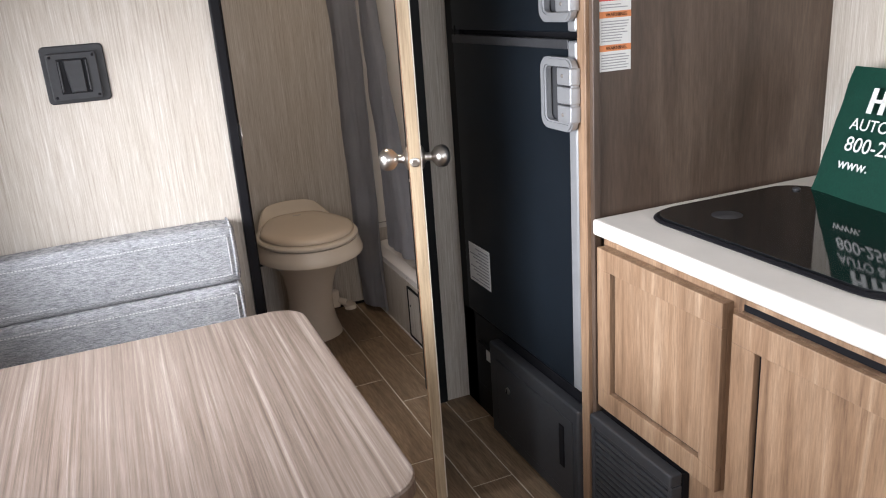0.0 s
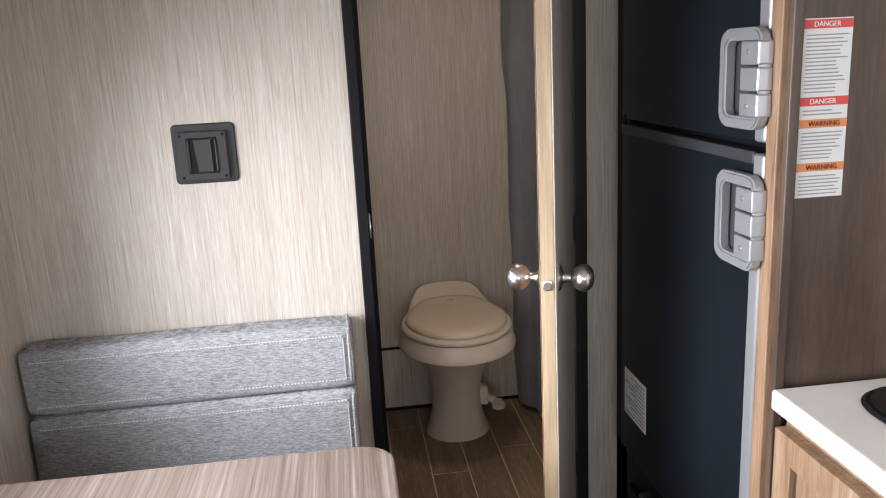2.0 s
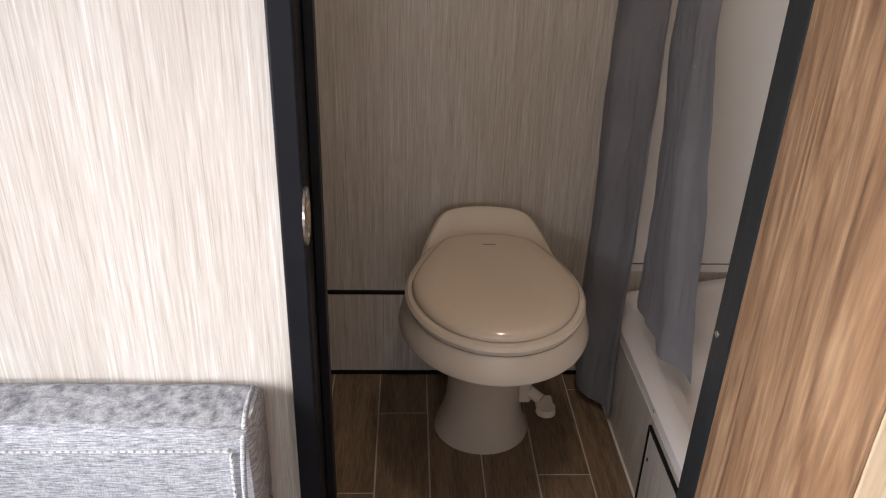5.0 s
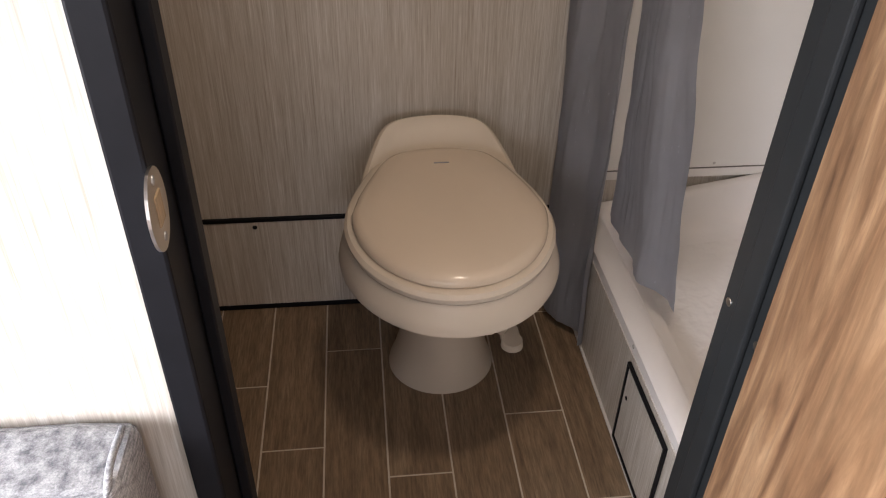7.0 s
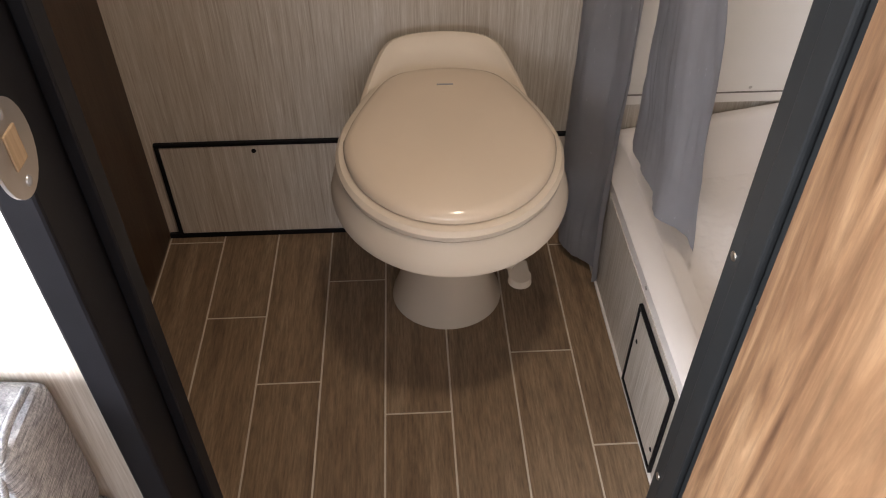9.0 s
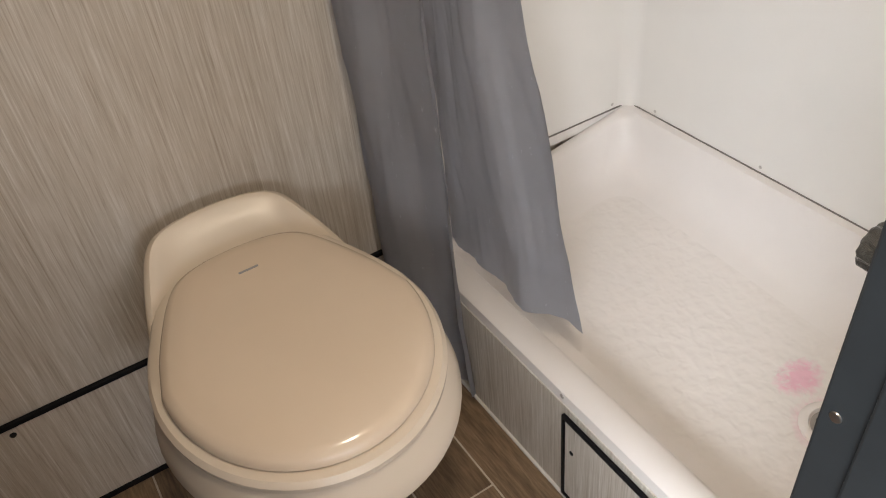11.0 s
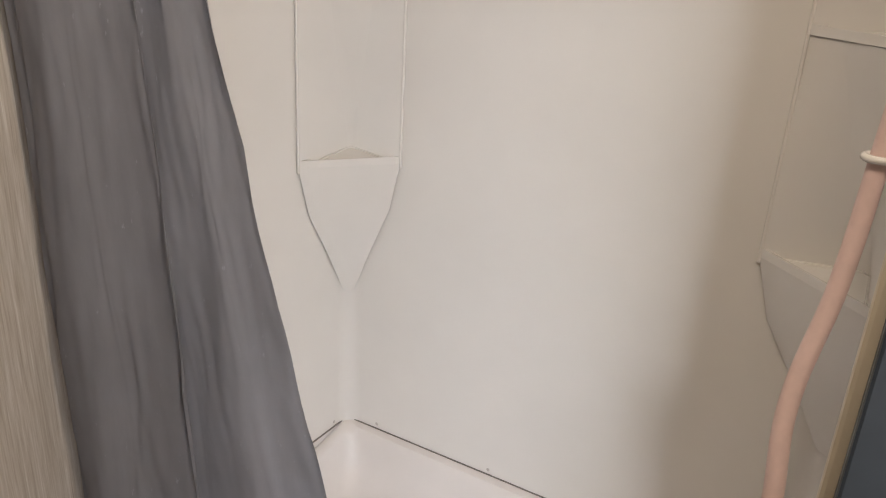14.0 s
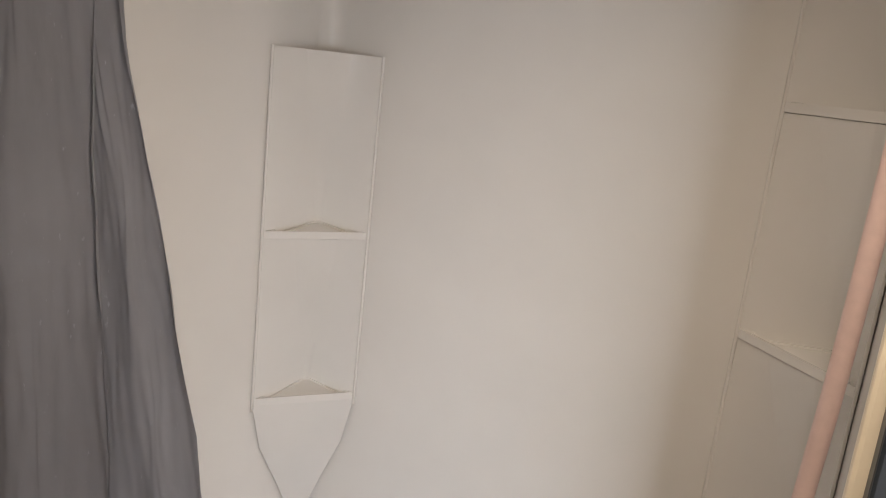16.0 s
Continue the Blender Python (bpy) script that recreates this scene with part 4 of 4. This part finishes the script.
def cushion(name, x0, x1, y0, y1, z0, z1, r, label, seam=True):
    th = anchor(name, (x0 + x1) / 2, (y0 + y1) / 2, z0, label, "cushion", "dinette cushions")
    bm = bmesh.new()
    add_box(bm, x0, x1, y0, y1, z0, z1)
    bmesh.ops.subdivide_edges(bm, edges=bm.edges[:], cuts=14, use_grid_fill=True)
    cx, cy, cz = (x0 + x1) / 2, (y0 + y1) / 2, (z0 + z1) / 2
    hx, hy, hz = (x1 - x0) / 2, (y1 - y0) / 2, (z1 - z0) / 2
    for v in bm.verts:
        p = Vector(((v.co.x - cx), (v.co.y - cy), (v.co.z - cz)))
        q = Vector((max(-hx + r, min(hx - r, p.x)), max(-hy + r, min(hy - r, p.y)), max(-hz + r, min(hz - r, p.z))))
        d = p - q
        if d.length > 1e-6:
            d = d.normalized() * r
        p = q + d
        soft = 0.004 * noise.noise((v.co.x * 4, v.co.y * 7, v.co.z * 9))
        v.co = Vector((cx, cy, cz)) + p + (d.normalized() * soft if d.length > 1e-6 else Vector())
    finish("cover", bm, FABRIC, th, True)
    if seam:
        sx = x1 - 0.012
        tube("piping", [(sx, y1 - 0.02, z1 - 0.001), (sx, y0 + 0.03, z1 - 0.001), (sx, y0 + 0.002, z1 - 0.03), (sx, y0 + 0.002, z0 + 0.03), (sx, y0 + 0.03, z0 + 0.002)], 0.0035, FABRIC, th)
        bm = bmesh.new()
        n = int((z1 - z0 - 0.06) / 0.009)
        for i in range(n):
            z = z0 + 0.03 + i * 0.009
            add_box(bm, sx - 0.016, sx - 0.0135, y0 - 0.004, y0 + 0.004, z, z + 0.0055)
        k = x0 + 0.03
        while k < x1 - 0.03:
            add_box(bm, k, k + 0.0055, y0 - 0.0015, y0 + 0.004, z1 - 0.031, z1 - 0.0285)
            add_box(bm, k, k + 0.0055, y0 - 0.0015, y0 + 0.004, z0 + 0.0285, z0 + 0.031)
            k += 0.009
        tagged(finish("stitches", bm, STITCH, th), kind="stuff")
    return th


cushion("back_cushion", -1.07, -0.240, -1.205, PART - 0.002, 0.632, 0.812, 0.022, "grey woven back cushion against the partition")
cushion("lower_back_cushion", -1.07, -0.240, -1.212, PART - 0.002, 0.385, 0.634, 0.022, "grey woven lower back cushion with stitched edge")
cushion("seat_cushion", -1.07, -0.245, -1.62, -1.19, 0.29, 0.40, 0.028, "grey woven dinette seat cushion on bench", False)
bn = anchor("dinette_bench", -0.66, -1.36, 0.0, "brown wood dinette bench base under cushions", "bench")
box("base", -1.078, -0.265, -1.60, PART - 0.002, 0.0, 0.29, CABWOOD, bn, 0.002)

# table latch plate on the partition
lp = anchor("wall_latch", -0.572, PART, 1.26, "black plastic table bracket plate on the wallpaper wall", "bracket")
PX0, PX1, PZ0, PZ1 = -0.651, -0.495, 1.188, 1.338


def plate(name, x0, x1, z0, z1, y0, y1, r):
    pts = rounded(x0, x1, z0, z1, r, 0, 5)
    pt2 = rounded(x0 + 0.003, x1 - 0.003, z0 + 0.003, z1 - 0.003, r, 0, 5)
    return loft(name, [[(p[0], y0, p[1]) for p in pts], [(p[0], y1 + 0.002, p[1]) for p in pts], [(p[0], y1, p[1]) for p in pt2]], PLASTIC, lp, False)


plate("flange", PX0, PX1, PZ0, PZ1, PART - 0.0005, PART - 0.006, 0.012)
plate("raised_plate", PX0 + 0.012, PX1 - 0.02, PZ0 + 0.008, PZ1 - 0.018, PART - 0.006, PART - 0.018, 0.008)
box("slot", PX0 + 0.036, PX1 - 0.045, PART - 0.0195, PART - 0.0175, PZ0 + 0.026, PZ1 - 0.034, BLACK, lp, 0.001)
bm = bmesh.new()
wv = []
for y, g in ((PART - 0.019, 0.0), (PART - 0.024, 0.003)):
    wv.append([(PX0 + 0.052 + g, y, PZ1 - 0.036 - g), (PX1 - 0.056 - g, y, PZ1 - 0.036 - g), (PX1 - 0.056 - g, y, PZ0 + 0.028 + g), (PX0 + 0.060 + g, y, PZ0 + 0.028 + g)])
bm.free()
loft("wedge", wv, PLASTIC, lp, False)
for x in (PX0 + 0.042, PX1 - 0.047):
    box("rib", x - 0.003, x + 0.001, PART - 0.023, PART - 0.0185, PZ0 + 0.032, PZ1 - 0.04, PLASTIC, lp, 0.001)
for x, z in ((PX0 + 0.022, PZ0 + 0.018), (PX1 - 0.03, PZ0 + 0.018), (PX0 + 0.022, PZ1 - 0.028), (PX1 - 0.03, PZ1 - 0.028)):
    lathe("screw", [(0.004, 0), (0.0035, 0.001), (0.001, 0.0016)], pose(x, PART - 0.018, z, 90, 0, 0), BLACK, lp, 10)

# unseen cupboard-like box, added to shade the top of the partition
oc = anchor("added_overhead_shade", -0.9, -1.9, 1.62, "unseen brown wood box added above the dinette to shade the partition", "cupboard")
box("box", LEFT + 0.001, -0.78, -2.6, PART - 0.01, 1.66, TOP - 0.001, CABWOOD, oc, 0.003)

# ---- floor planks ----
PW, PL, GAPW = 0.137, 0.592, 0.0036
ENDS = {-4: -0.03, -3: -0.295, -2: -0.49, -1: -0.188, 0: -0.581, 1: -0.822, 2: -0.43, 3: -0.675}
floor = bpy.data.objects["floor"]
shared = {}
for k in range(-8, 4):
    first = ENDS.get(k, -0.13 * ((k * 5) % 7))
    y = first
    while y < 0:
        y += PL
    x0, x1 = k * PW + GAPW / 2, (k + 1) * PW - GAPW / 2
    if k == 3:
        x1 = 0.56
    while y > -4.35:
        a, b = max(y - PL + GAPW / 2, -4.36), min(y - GAPW / 2, -0.001)
        y -= PL
        if b - a < 0.01:
            continue
        key = (round(x1 - x0, 3), round(b - a, 3))
        if key not in shared:
            bm = bmesh.new()
            add_box(bm, -key[0] / 2, key[0] / 2, -key[1] / 2, key[1] / 2, -0.003, 0.0, 0.0007, 1)
            me = bpy.data.meshes.new("plank")
            bm.to_mesh(me)
            bm.free()
            me.materials.append(PLANK)
            shared[key] = me
        ob = new("plank", shared[key])
        ob.location = ((x0 + x1) / 2, (a + b) / 2, 0.0)
        ob.parent = floor
